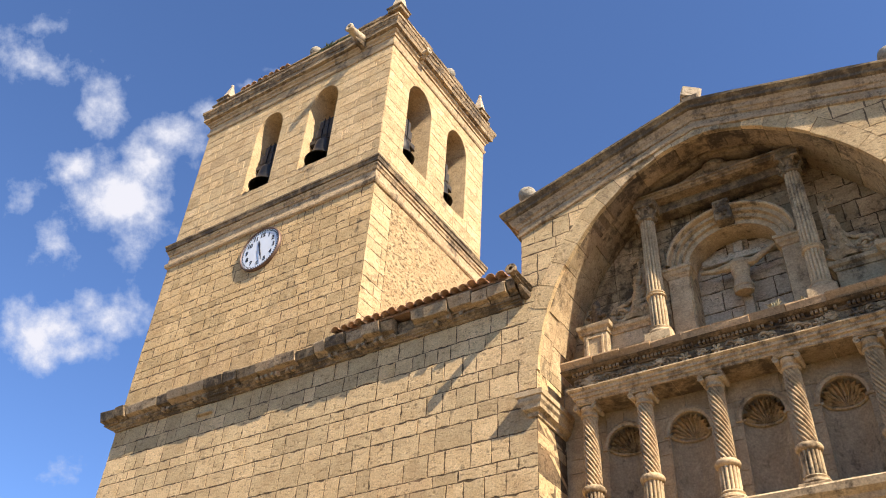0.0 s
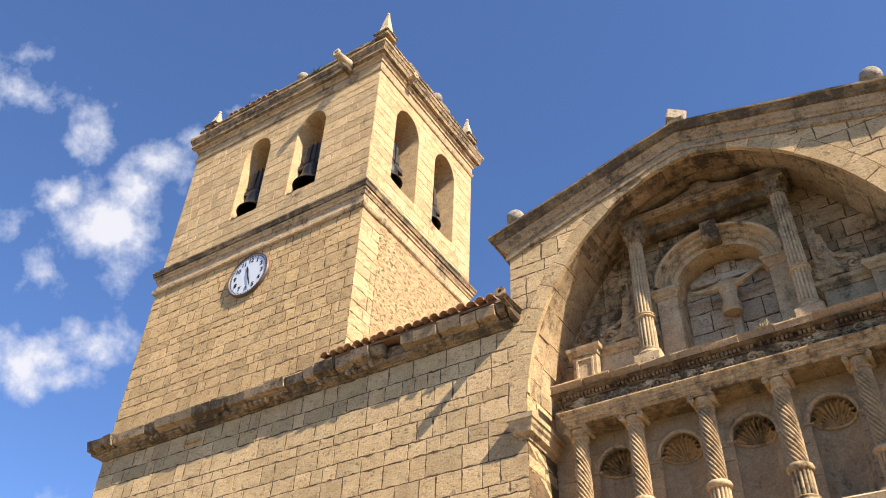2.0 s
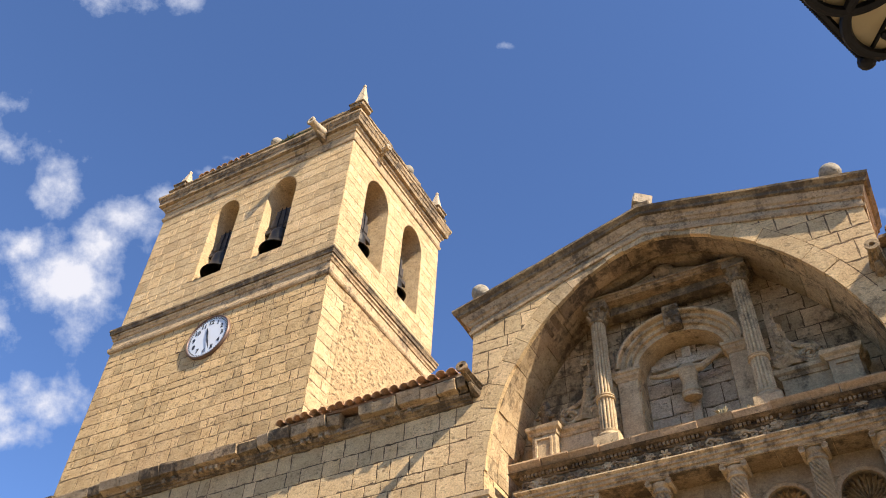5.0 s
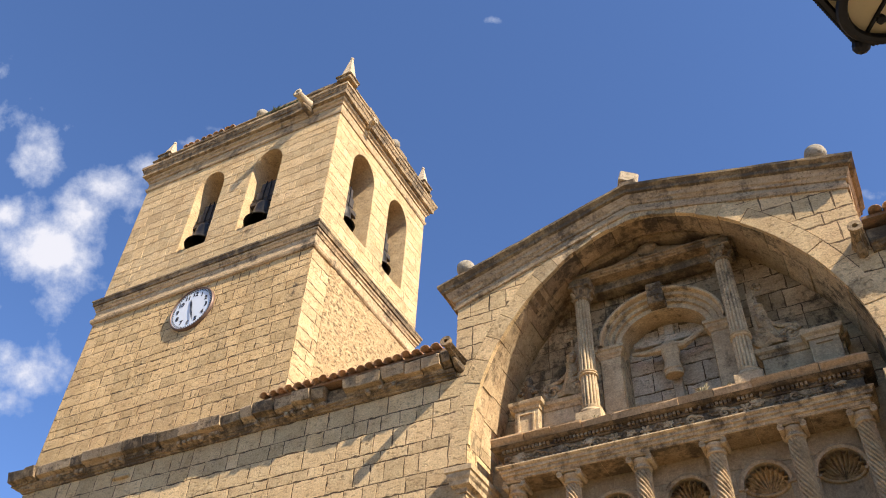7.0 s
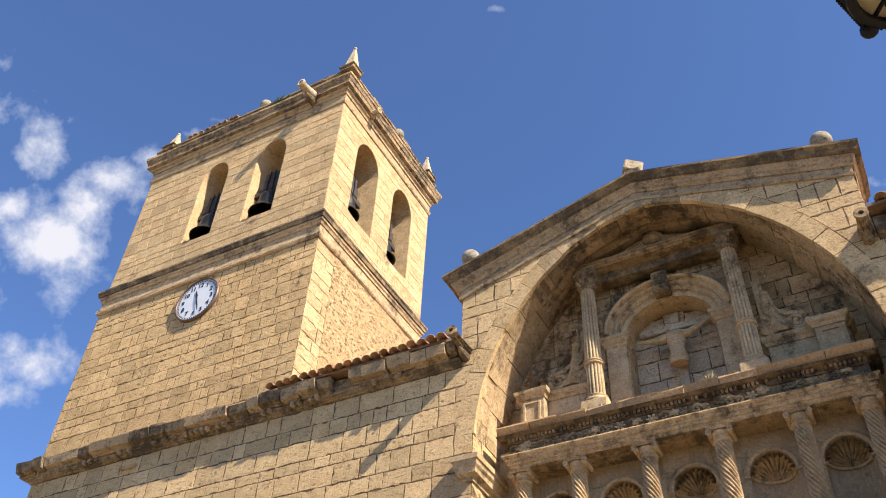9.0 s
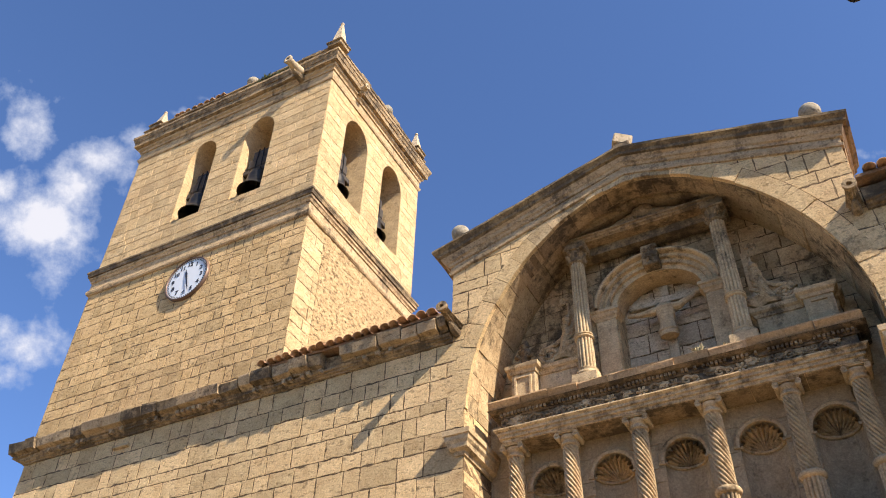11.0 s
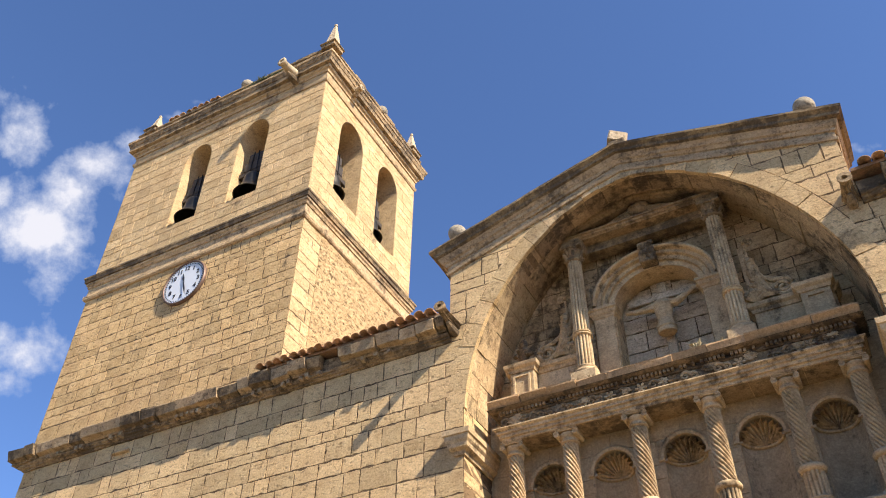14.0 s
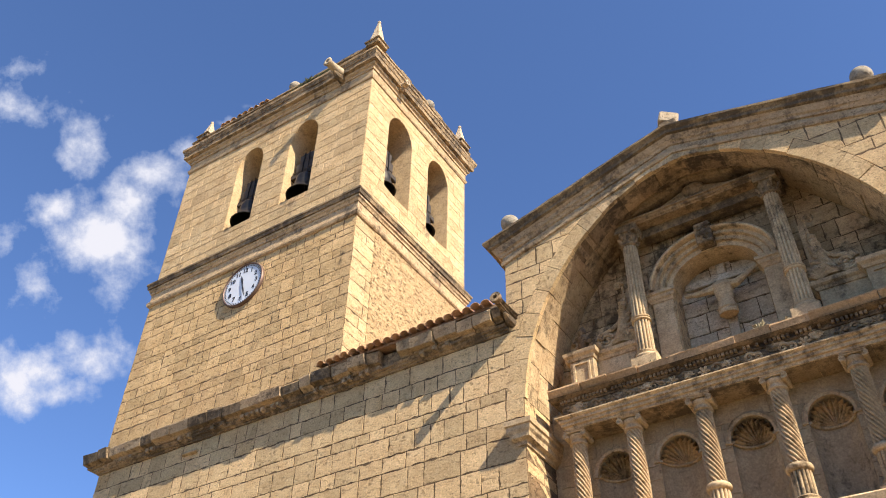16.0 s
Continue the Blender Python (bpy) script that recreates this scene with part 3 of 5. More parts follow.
# ---------------------------------------------------------------- rubble on the tower's side
def rubble():
    ys, zs = np.arange(FACE + 0.78, TY1 + 0.001, 0.045), np.arange(11.9, STRING + 0.001, 0.045)
    verts, faces = [], []
    for j, z in enumerate(zs):
        for i, y in enumerate(ys):
            v = Vector((y * 3.1, z * 4.2, 0))
            d, _ = noise.voronoi(v + noise.noise_vector(v * 0.8) * 0.35)
            h = 0.015 * min(1, (d[1] - d[0]) * 3.0) + 0.009 * noise.noise(v * 2.7) + 0.010
            if noise.noise(Vector((y * 0.8, z * 0.8, 4))) > 0.05:
                h = 0.018 + 0.003 * noise.noise(v * 3)
            verts.append((TX1 + h, y, z))
    n = len(ys)
    for j in range(len(zs) - 1):
        for i in range(n - 1):
            faces.append([j * n + i, j * n + i + 1, (j + 1) * n + i + 1, (j + 1) * n + i])
    return place("rubble_infill", mesh_of("rubble_infill", verts, faces), RUBBLE, tower, "rough rubble masonry with worn render")


rubble()

# ---------------------------------------------------------------- roof tiles
def tile_mesh():
    verts, faces, n = [], [], 8
    for y, r in ((0.0, 0.108), (0.46, 0.085)):
        for rr in (r, r - 0.016):
            for i in range(n + 1):
                a = math.pi * i / n
                verts.append((rr * math.cos(a), y, rr * math.sin(a) * 0.85))
    m = n + 1
    for i in range(n):
        faces += [[i, i + 1, 2 * m + i + 1, 2 * m + i], [m + i, m + i + 1, 3 * m + i + 1, 3 * m + i], [i, i + 1, m + i + 1, m + i]]
    return mesh_of("roof_tile", verts, faces, True)


TILE_MESH = tile_mesh()


def lay_tiles(roof, x0, x1, rows, seed, base):
    rng = random.Random(seed)
    n = round((x1 - x0) / 0.215)
    for r in range(rows):
        for i in range(n):
            x = x0 + (i + 0.5) * (x1 - x0) / n
            y = FACE - 0.44 + 0.38 * r + rng.uniform(-0.03, 0.03)
            m = pose(x + rng.uniform(-0.015, 0.015), y, base + 0.635 + (y - FACE + 0.30) * 0.2 + rng.uniform(0, 0.012), 11 + rng.uniform(-2, 2), rng.uniform(-4, 4), rng.uniform(-3, 3))
            place("roof_tile", TILE_MESH, TILE, roof, "", m)


lay_tiles(roof_w, TX1 - 0.25, GX0 - 0.12, 3, 51, EAVE)
lay_tiles(roof_e, GX1 + 0.12, 7.0, 3, 52, EAST_EAVE)


# ---------------------------------------------------------------- columns of the portal
def spiral_column(x):
    """Lower storey: base, fluted drum, ring, twisted shaft, scrolled capital. Standing on the ledge at z 6.98."""
    c = thing("column", "weathered stone column with twisted shaft and scrolled capital", "column", pose(x, FACE + 0.76, 6.98), "columns of the portal")
    bm = bmesh.new()
    box(bm, -0.23, 0.23, -0.23, 0.23, 0, 0.09, bevel=0.01)
    lathe(bm, [(0.21, 0.09), (0.225, 0.12), (0.21, 0.16), (0.18, 0.18), (0.195, 0.21), (0.165, 0.24)], 24)
    part("base", bm, CARVED, c, smooth=False)
    bm = bmesh.new()
    lathe(bm, [(0.160, 0.22), (0.160, 0.66)], 112, flute=lambda a, z: 1 - 0.22 * (1 - abs(math.sin(a * 7)) ** 0.55))
    part("fluted_drum", bm, CARVED, c)
    bm = bmesh.new()
    lathe(bm, [(0.16, 0.63), (0.19, 0.65), (0.205, 0.69), (0.19, 0.73), (0.165, 0.75)], 24)
    part("ring", bm, CARVED, c, smooth=True)
    bm = bmesh.new()
    lathe(bm, [(0.150 - 0.014 * k / 60, 0.74 + 1.30 * k / 60) for k in range(61)], 108, flute=lambda a, z: 1 - 0.34 * (1 - abs(math.sin(6 * (a + (z - 0.74) * 5.2))) ** 0.6))
    part("twisted_shaft", bm, CARVED, c)
    bm = bmesh.new()
    lathe(bm, [(0.132, 2.02), (0.160, 2.035), (0.160, 2.06), (0.138, 2.075), (0.138, 2.11), (0.165, 2.15), (0.175, 2.19), (0.15, 2.215)], 28)
    box(bm, -0.185, 0.185, -0.185, 0.185, 2.222, 2.243, bevel=0.006)
    box(bm, -0.20, 0.20, -0.20, 0.20, 2.243, 2.265, bevel=0.006)
    cap = part("capital", bm, CARVED, c)
    for sx in (-1, 1):
        bm = bmesh.new()
        pts, rad = [], []
        for k in range(22):
            a = k / 21 * 2.2 * 2 * math.pi
            r = 0.052 * (1 - k / 21 * 0.85)
            pts.append((sx * (0.165 + r * math.sin(a)), -0.20, 2.165 + r * math.cos(a)))
            rad.append(0.015 * (1 - 0.4 * k / 21))
        tube(bm, pts, rad, 6)
        made = bmesh.ops.create_cone(bm, cap_ends=True, segments=14, radius1=0.045, radius2=0.045, depth=0.37)["verts"]
        bmesh.ops.transform(bm, matrix=pose(sx * 0.165, 0, 2.165, 90), verts=made)
        part("scroll", bm, CARVED, cap)
    return c


for off in (-2.85, -1.83, -0.61, 0.61, 1.83, 2.85):
    spiral_column(AXIS + off)

# shell niches cut into the lower wall
NICHES = (-2.34, -1.22, 0.0, 1.22, 2.34)


def niche_tool(x, half):
    bm = bmesh.new()
    rings = []
    zs = [(6.9, 1.0), (8.56, 1.0)] + [(8.56 + half * math.sin(math.pi / 2 * k / 8), math.cos(math.pi / 2 * k / 8)) for k in range(1, 8)]
    for z, f in zs:
        rings.append([bm.verts.new((x + half * f * math.cos(2 * math.pi * i / 28), FACE + 1.1 + half * 0.9 * f * math.sin(2 * math.pi * i / 28), z)) for i in range(28)])
    for a, b in zip(rings[:-1], rings[1:]):
        for i in range(28):
            bm.faces.new((a[i], a[(i + 1) % 28], b[(i + 1) % 28], b[i]))
    bm.faces.new(rings[0][::-1])
    bm.faces.new(rings[-1])
    bmesh.ops.recalc_face_normals(bm, faces=bm.faces)
    me = bpy.data.meshes.new("hole")
    bm.to_mesh(me)
    bm.free()
    return me


cut(portal_low, [niche_tool(AXIS + o, 0.35) for o in NICHES])


def shell(x):
    """Scallop in the head of a niche, with its plain ring."""
    s = thing("shell_niche", "carved scallop shell in a round-headed stone niche", "niche", pose(x, FACE + 1.1, 8.56), "shell niches")
    verts, faces, nr, na = [], [], 10, 132
    for i in range(nr + 1):
        f = i / nr
        for j in range(na + 1):
            a = math.pi * j / na
            rib = abs(math.sin(a * 11.0)) ** 0.8
            th = math.pi / 2 * f
            r = 0.345 * (1 - 0.24 * rib * math.sin(th) ** 0.8)
            verts.append((r * math.sin(th) * math.cos(a), r * 0.86 * math.cos(th), r * math.sin(th) * math.sin(a) - 0.02))
    for i in range(nr):
        for j in range(na):
            p = i * (na + 1) + j
            faces.append([p, p + 1, p + na + 2, p + na + 1])
    place("scallop", mesh_of("scallop", verts, faces), PORTAL_STONE, s, "ribbed scallop shell")
    bm = bmesh.new()
    for (r0, r1, y0, y1) in ((0.345, 0.435, -0.035, 0.03),):
        n = 24
        loops = []
        for i in range(n + 1):
            a = math.pi * i / n
            loops.append([bm.verts.new((r * math.cos(a), y, r * math.sin(a))) for r, y in ((r0, y1), (r0, y0), ((r0 + r1) / 2, y0 - 0.012), (r1, y0 + 0.01), (r1, y1))])
        for a, b in zip(loops[:-1], loops[1:]):
            for k in range(4):
                bm.faces.new((a[k], a[k + 1], b[k + 1], b[k]))
        bm.faces.new(loops[0])
        bm.faces.new(loops[-1][::-1])
    part("niche_ring", bm, CARVED, s)
    bm = bmesh.new()
    tube(bm, [(0.325 * math.cos(math.pi * k / 20), 0.29 * math.sin(math.pi * k / 20), -0.03 - 0.02 * math.sin(math.pi * k / 20)) for k in range(21)], 0.026, 8)
    part("shell_lip", bm, CARVED, s)
    for sx in (-1, 1):
        bm = bmesh.new()
        box(bm, sx * 0.395 - 0.05, sx * 0.395 + 0.05, -0.05, 0.03, -0.06, 0.0, bevel=0.008)
        part("niche_springer", bm, CARVED, s)
    return s


for o in NICHES:
    shell(AXIS + o)
courses(portal_low, face_frame(0, FACE + 1.1, 0), 6.98, 9.26, lambda z: AXIS - 3.4, lambda z: AXIS + 3.4,
        [(AXIS + o, lambda z: half_at(z, 0.36, 8.56, 8.92), 6.9, 8.92) for o in NICHES], 0.40, 0.62, NICHE_WALL, 62, proud=0.016, gap=0.016)

# ledge under the columns
ledge = sweep("portal_ledge", [(AXIS - 3.35, FACE + 1.15, 0, -1, 0), (AXIS - 3.15, FACE + 0.62, 0, -1, -1), (AXIS + 3.15, FACE + 0.62, 0, 1, -1), (AXIS + 3.35, FACE + 1.15, 0, 1, 0)],
              [(-0.6, 6.2), (0.02, 6.2), (0.02, 6.66), (0.10, 6.70), (0.12, 6.78), (0.22, 6.84), (0.24, 6.94), (0.20, 6.98), (-0.6, 6.98)], rough=0.006, seed=61, step=0.5)
structure("portal_ledge", ledge, CARVED, "moulded stone ledge under the portal columns", "ledge")

# ---------------------------------------------------------------- entablature
EY = FACE + 0.54
ENT_L, ENT_R = AXIS - 3.02, AXIS + 3.02


def returned(x0, x1, y):
    return [(x0, FACE + 1.2, 0, -1, 0), (x0, y, 0, -1, -1), (x1, y, 0, 1, -1), (x1, FACE + 1.2, 0, 1, 0)]


arch_me = sweep("architrave", returned(ENT_L, ENT_R, EY), [(-0.6, 9.245), (-0.01, 9.245), (-0.01, 9.305), (0.03, 9.31), (0.03, 9.37), (0.065, 9.375), (0.065, 9.425), (0.08, 9.43), (0.11, 9.455), (0.11, 9.48), (-0.6, 9.48)], rough=0.004, seed=71, step=0.6)
entab = structure("entablature", arch_me, PORTAL_STONE, "carved stone entablature with frieze, dentils and broken cornice", "entablature")
# thin slabs added under the architrave; their dark colour carries the underside's shade
for k in range(7):
    w = (ENT_R - ENT_L - 0.1) / 7
    bm = bmesh.new()
    box(bm, ENT_L + 0.05 + k * w + 0.006, ENT_L + 0.05 + (k + 1) * w - 0.006, EY + 0.04, FACE + 1.085, 9.232, 9.247, bevel=0.004)
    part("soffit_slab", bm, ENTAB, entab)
frieze_me = sweep("frieze", returned(ENT_L, ENT_R, EY), [(-0.6, 9.48), (0.0, 9.48), (0.0, 9.70), (-0.6, 9.70)])
place("frieze", frieze_me, WEATHERED, entab)
bed_me = sweep("bed_mould", returned(ENT_L, ENT_R, EY), [(-0.6, 9.70), (0.03, 9.70), (0.05, 9.72), (0.03, 9.735), (0.03, 9.79), (0.13, 9.80), (0.19, 9.83), (-0.6, 9.84)])
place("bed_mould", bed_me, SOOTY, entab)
dentil = box_mesh("dentil", -0.022, 0.022, -0.05, 0.02, -0.028, 0.028)
rng = random.Random(77)
for i in range(86):
    x = ENT_L + (i + 0.5) * (ENT_R - ENT_L) / 86
    if rng.random() < 0.86:
        place("dentil", dentil, ENTAB, entab, "", Matrix.Translation((x, EY - 0.04, 9.765)))
x = ENT_L - 0.17
while x < ENT_R + 0.1:
    w = rng.uniform(0.42, 0.66)
    if ENT_R + 0.17 - x - w < 0.35:
        w = ENT_R + 0.17 - x
    d = rng.uniform(-0.018, 0.018)
    bulk = 0.045 if x < ENT_L + 1.2 or x > ENT_R - 1.7 else 0
    prof = [(0.10, 9.822), (0.0 + d * 0.5, 9.818), (-0.012 + d, 9.85), (-0.05 + d - bulk, 9.955), (-0.052 + d - bulk, 9.985), (0.8, 10.0)]
    n = len(prof)
    verts = []
    for xx in (x + 0.006, x + w - 0.006):
        verts += [(xx + rng.uniform(-0.01, 0.01), EY - 0.12 + o + rng.uniform(-0.01, 0.01), z + rng.uniform(-0.008, 0.008)) for o, z in prof]
    faces = [[k, k + 1, n + k + 1, n + k] for k in range(n - 1)] + [list(range(n)), list(range(n, 2 * n)), [n - 1, 0, n, 2 * n - 1]]
    place("cornice_block", mesh_of("cornice_block", verts, faces), CORONA, entab)
    x += w


def rosette(bm, x, y, z, r, lobes=6):
    for k in range(lobes):
        a = 2 * math.pi * k / lobes
        made = bmesh.ops.create_icosphere(bm, subdivisions=1, radius=1)["verts"]
        bmesh.ops.transform(bm, matrix=pose(x + r * 0.62 * math.cos(a), y, z + r * 0.62 * math.sin(a), 0, -math.degrees(a)) @ Matrix.Diagonal((r * 0.45, r * 0.3, r * 0.28, 1)), verts=made)
    made = bmesh.ops.create_icosphere(bm, subdivisions=1, radius=r * 0.3)["verts"]
    bmesh.ops.translate(bm, verts=made, vec=(x, y - 0.01, z))


def spiral(bm, x, y, z, r, turn, start, width, steps=30, flip=1):
    pts, rad = [], []
    for k in range(steps):
        f = k / (steps - 1)
        a = start + flip * turn * f
        rr = r * (1 - 0.86 * f)
        pts.append((x + rr * math.cos(a), y, z + rr * math.sin(a)))
        rad.append(width * (1 - 0.45 * f))
    tube(bm, pts, rad, 6)


for i in range(22):
    x = ENT_L + 0.15 + i * (ENT_R - ENT_L - 0.3) / 21
    if rng.random() < 0.14:
        continue
    bm = bmesh.new()
    if i % 2:
        rosette(bm, x, EY - 0.02, 9.59, 0.105)
    else:
        spiral(bm, x - 0.06, EY - 0.015, 9.60, 0.085, 8, 0.5, 0.028)
        spiral(bm, x + 0.08, EY - 0.015, 9.575, 0.075, 8, 2.6, 0.026, flip=-1)
    part("carved_leaf", bm, CARVED if rng.random() < 0.3 else ENTAB, entab)

# worn mortar repairs and broken bosses on frieze and bed mould
for k in range(9):
    bm = bmesh.new()
    made = bmesh.ops.create_icosphere(bm, subdivisions=3, radius=1)["verts"]
    w, h = rng.uniform(0.06, 0.15), rng.uniform(0.05, 0.12)
    for v in made:
        v.co *= 1 + 0.9 * noise.noise(v.co * 2.1 + Vector((k * 5.1, 0, 0)))
        v.co = Vector((v.co.x * w, v.co.y * 0.03, v.co.z * h))
    bmesh.ops.translate(bm, verts=made, vec=(ENT_L + 0.3 + k * (ENT_R - ENT_L - 0.6) / 8 + rng.uniform(-0.12, 0.12), EY - 0.015, rng.uniform(9.56, 9.72)))
    part("mortar_patch", bm, rng.choice((CARVED, ENTAB, PORTAL_STONE)), entab, "pale crumbling mortar patch")

# ---------------------------------------------------------------- field of the arch
UY = FACE + 1.32
NICHE = dict(half=0.86, spring=11.95, apex=12.62)
cut(portal_up, [prism("hole", arch_outline(AXIS, NICHE["half"], 10.0, NICHE["spring"], NICHE["apex"]), FACE + 1.0, UY + 0.42)])
FIELD = face_frame(0, UY, 0)
courses(portal_up, FIELD, 9.9, 14.5, lambda z: AXIS - 3.5, lambda z: AXIS + 3.5, [(AXIS, lambda z: half_at(z, NICHE["half"], NICHE["spring"], NICHE["apex"]), 10.0, NICHE["apex"])], 0.36, 0.48, PORTAL_STONE, 81, proud=0.010, gap=0.014)
RECESS = face_frame(0, UY + 0.41, 0)
courses(portal_up, RECESS, 10.0, 12.6, lambda z: AXIS - half_at(z, 0.86, 11.95, 12.62), lambda z: AXIS + half_at(z, 0.86, 11.95, 12.62), [], 0.38, 0.56, GREY_STONE, 82, proud=0.012, gap=0.016)

aedicule = thing("aedicule", "arched stone frame of the central niche with a keystone", "niche frame", pose(AXIS, UY, 10.0))


def archivolt():
    n, loops = 26, []
    verts, faces = [], []
    prof = [(-0.05, 0.40), (-0.05, -0.10), (0.24, -0.10), (0.26, -0.17), (0.30, -0.15), (0.53, -0.15), (0.56, -0.235), (0.61, -0.21), (0.80, -0.21), (0.85, -0.31), (0.91, -0.33), (1.0, -0.32), (1.0, 0.02)]
    for i in range(n + 1):
        a = math.pi * i / n
        for f, y in prof:
            hx, hz = 0.86 + 0.36 * f, 0.67 + 0.36 * f
            verts.append((hx * math.cos(a), y, 1.95 + hz * math.sin(a)))
    m = len(prof)
    for i in range(n):
        for k in range(m - 1):
            faces.append([i * m + k, i * m + k + 1, (i + 1) * m + k + 1, (i + 1) * m + k])
    return mesh_of("archivolt", verts, faces)


place("archivolt", archivolt(), CARVED, aedicule)
for sx in (-1, 1):
    bm = bmesh.new()
    box(bm, sx * 1.06 - 0.20, sx * 1.06 + 0.20, -0.16, 0.1, 0.0, 1.75, bevel=0.012)
    part("pilaster", bm, CARVED, aedicule)
    me = sweep("pilaster_capital", [(sx * 1.06 - 0.2, 0.1, 0, -1, 0), (sx * 1.06 - 0.2, -0.16, 0, -1, -1), (sx * 1.06 + 0.2, -0.16, 0, 1, -1), (sx * 1.06 + 0.2, 0.1, 0, 1, 0)],
               [(-0.1, 1.72), (0.015, 1.72), (0.03, 1.77), (0.06, 1.80), (0.07, 1.86), (0.10, 1.88), (0.10, 1.94), (-0.1, 1.95)])
    place("pilaster_capital", me, CARVED, aedicule)
    bm = bmesh.new()
    box(bm, sx * 0.85 - 0.012, sx * 0.85 + 0.012, -0.1, 0.40, 0.0, 1.96)
    part("jamb_lining", bm, PORTAL_STONE, aedicule)
    # narrow strip beside the pilaster
    bm = bmesh.new()
    box(bm, sx * 1.33 - 0.045, sx * 1.33 + 0.045, -0.09, 0.1, 0.0, 2.6, bevel=0.01)
    part("strip", bm, PORTAL_STONE, aedicule)
bm = bmesh.new()
box(bm, -0.16, 0.16, -0.34, 0.02, 2.62, 3.12, bevel=0.02)
key = part("keystone", bm, WEATHERED, aedicule)
bm = bmesh.new()
for sx in (-1, 1):
    spiral(bm, sx * 0.08, -0.35, 3.0, 0.07, 9, 0, 0.022, flip=sx)
rosette(bm, 0, -0.35, 2.8, 0.12)
part("keystone_carving", bm, WEATHERED, key)

# worn stone figure with outstretched arms before a cross
cross = thing("stone_cross", "plain stone cross inside the central niche", "cross", pose(AXIS + 0.03, UY + 0.36, 10.3))
bm = bmesh.new()
box(bm, -0.09, 0.09, -0.07, 0.05, 0.0, 2.22, bevel=0.015)
part("upright", bm, GREY_STONE, cross)
bm = bmesh.new()
box(bm, -0.72, 0.72, -0.09, 0.03, 1.80, 1.95, bevel=0.015)
part("crossbar", bm, GREY_STONE, cross)
bm = bmesh.new()
lathe(bm, [(0.10, 0.93), (0.17, 0.94), (0.185, 0.99), (0.165, 1.03), (0.19, 1.06), (0.17, 1.12), (0.14, 1.24), (0.165, 1.42), (0.21, 1.56), (0.17, 1.65), (0.07, 1.69)], 20)
bmesh.ops.transform(bm, matrix=Matrix.Diagonal((1, 0.75, 1, 1)), verts=bm.verts)
for sx in (-1, 1):
    tube(bm, [(sx * 0.10, 0, 1.58), (sx * 0.28, -0.04, 1.55), (sx * 0.46, -0.03, 1.60 + 0.05 * sx), (sx * 0.72, 0.02, 1.74 + 0.10 * sx)], [0.10, 0.075, 0.055, 0.04], 8)
statue_me = bpy.data.meshes.new("stone_statue")
bmesh.ops.recalc_face_normals(bm, faces=bm.faces)
bm.to_mesh(statue_me)
bm.free()
tagged(place("stone_statue", statue_me, CARVED, None, "", pose(AXIS + 0.03, UY + 0.12, 10.25)), "worn limbless stone figure on the niche cross", "statue")


# fluted columns and pediment of the upper storey
def fluted_column(x):
    c = thing("fluted_column", "fluted stone column with leafy capital and ring", "column", pose(x, FACE + 0.76, 10.0), "columns of the arch field")
    bm = bmesh.new()
    box(bm, -0.24, 0.24, -0.24, 0.24, 0, 0.26, bevel=0.012)
    lathe(bm, [(0.225, 0.26), (0.235, 0.30), (0.22, 0.34), (0.19, 0.36), (0.205, 0.40), (0.17, 0.43)], 24)
    part("base", bm, CARVED, c)
    bm = bmesh.new()
    lathe(bm, [(0.160, 0.42), (0.157, 1.05), (0.150, 1.9), (0.140, 2.92)], 112, flute=lambda a, z: 1 - 0.24 * (1 - abs(math.sin(a * 7)) ** 0.55))
    part("fluted_shaft", bm, CARVED, c)
    bm = bmesh.new()
    for z in (1.12, 1.17):
        lathe(bm, [(0.165, z - 0.025), (0.185, z - 0.01), (0.185, z + 0.01), (0.165, z + 0.025)], 24)
    part("ring", bm, CARVED, c)
    bm = bmesh.new()
    lathe(bm, [(0.15, 2.90), (0.175, 2.92), (0.175, 2.95), (0.14, 2.97), (0.15, 3.08), (0.19, 3.18)], 20)
    box(bm, -0.215, 0.215, -0.215, 0.215, 3.19, 3.25, bevel=0.012)
    cap = part("capital", bm, WEATHERED, c)
    for k in range(12):
        a = 2 * math.pi * (k + (0.5 if k % 2 else 0)) / 12
        bm = bmesh.new()
        z0, up = (2.97, 0.12) if k % 2 else (3.05, 0.13)
        tube(bm, [(0.15 * math.cos(a), 0.15 * math.sin(a), z0), (0.175 * math.cos(a), 0.175 * math.sin(a), z0 + up * 0.6), (0.225 * math.cos(a), 0.225 * math.sin(a), z0 + up), (0.235 * math.cos(a), 0.235 * math.sin(a), z0 + up * 0.75)], [0.035, 0.04, 0.03, 0.015], 5)
        part("capital_leaf", bm, WEATHERED, cap)
    return c


fluted_column(AXIS - 1.39)
fluted_column(AXIS + 1.39)

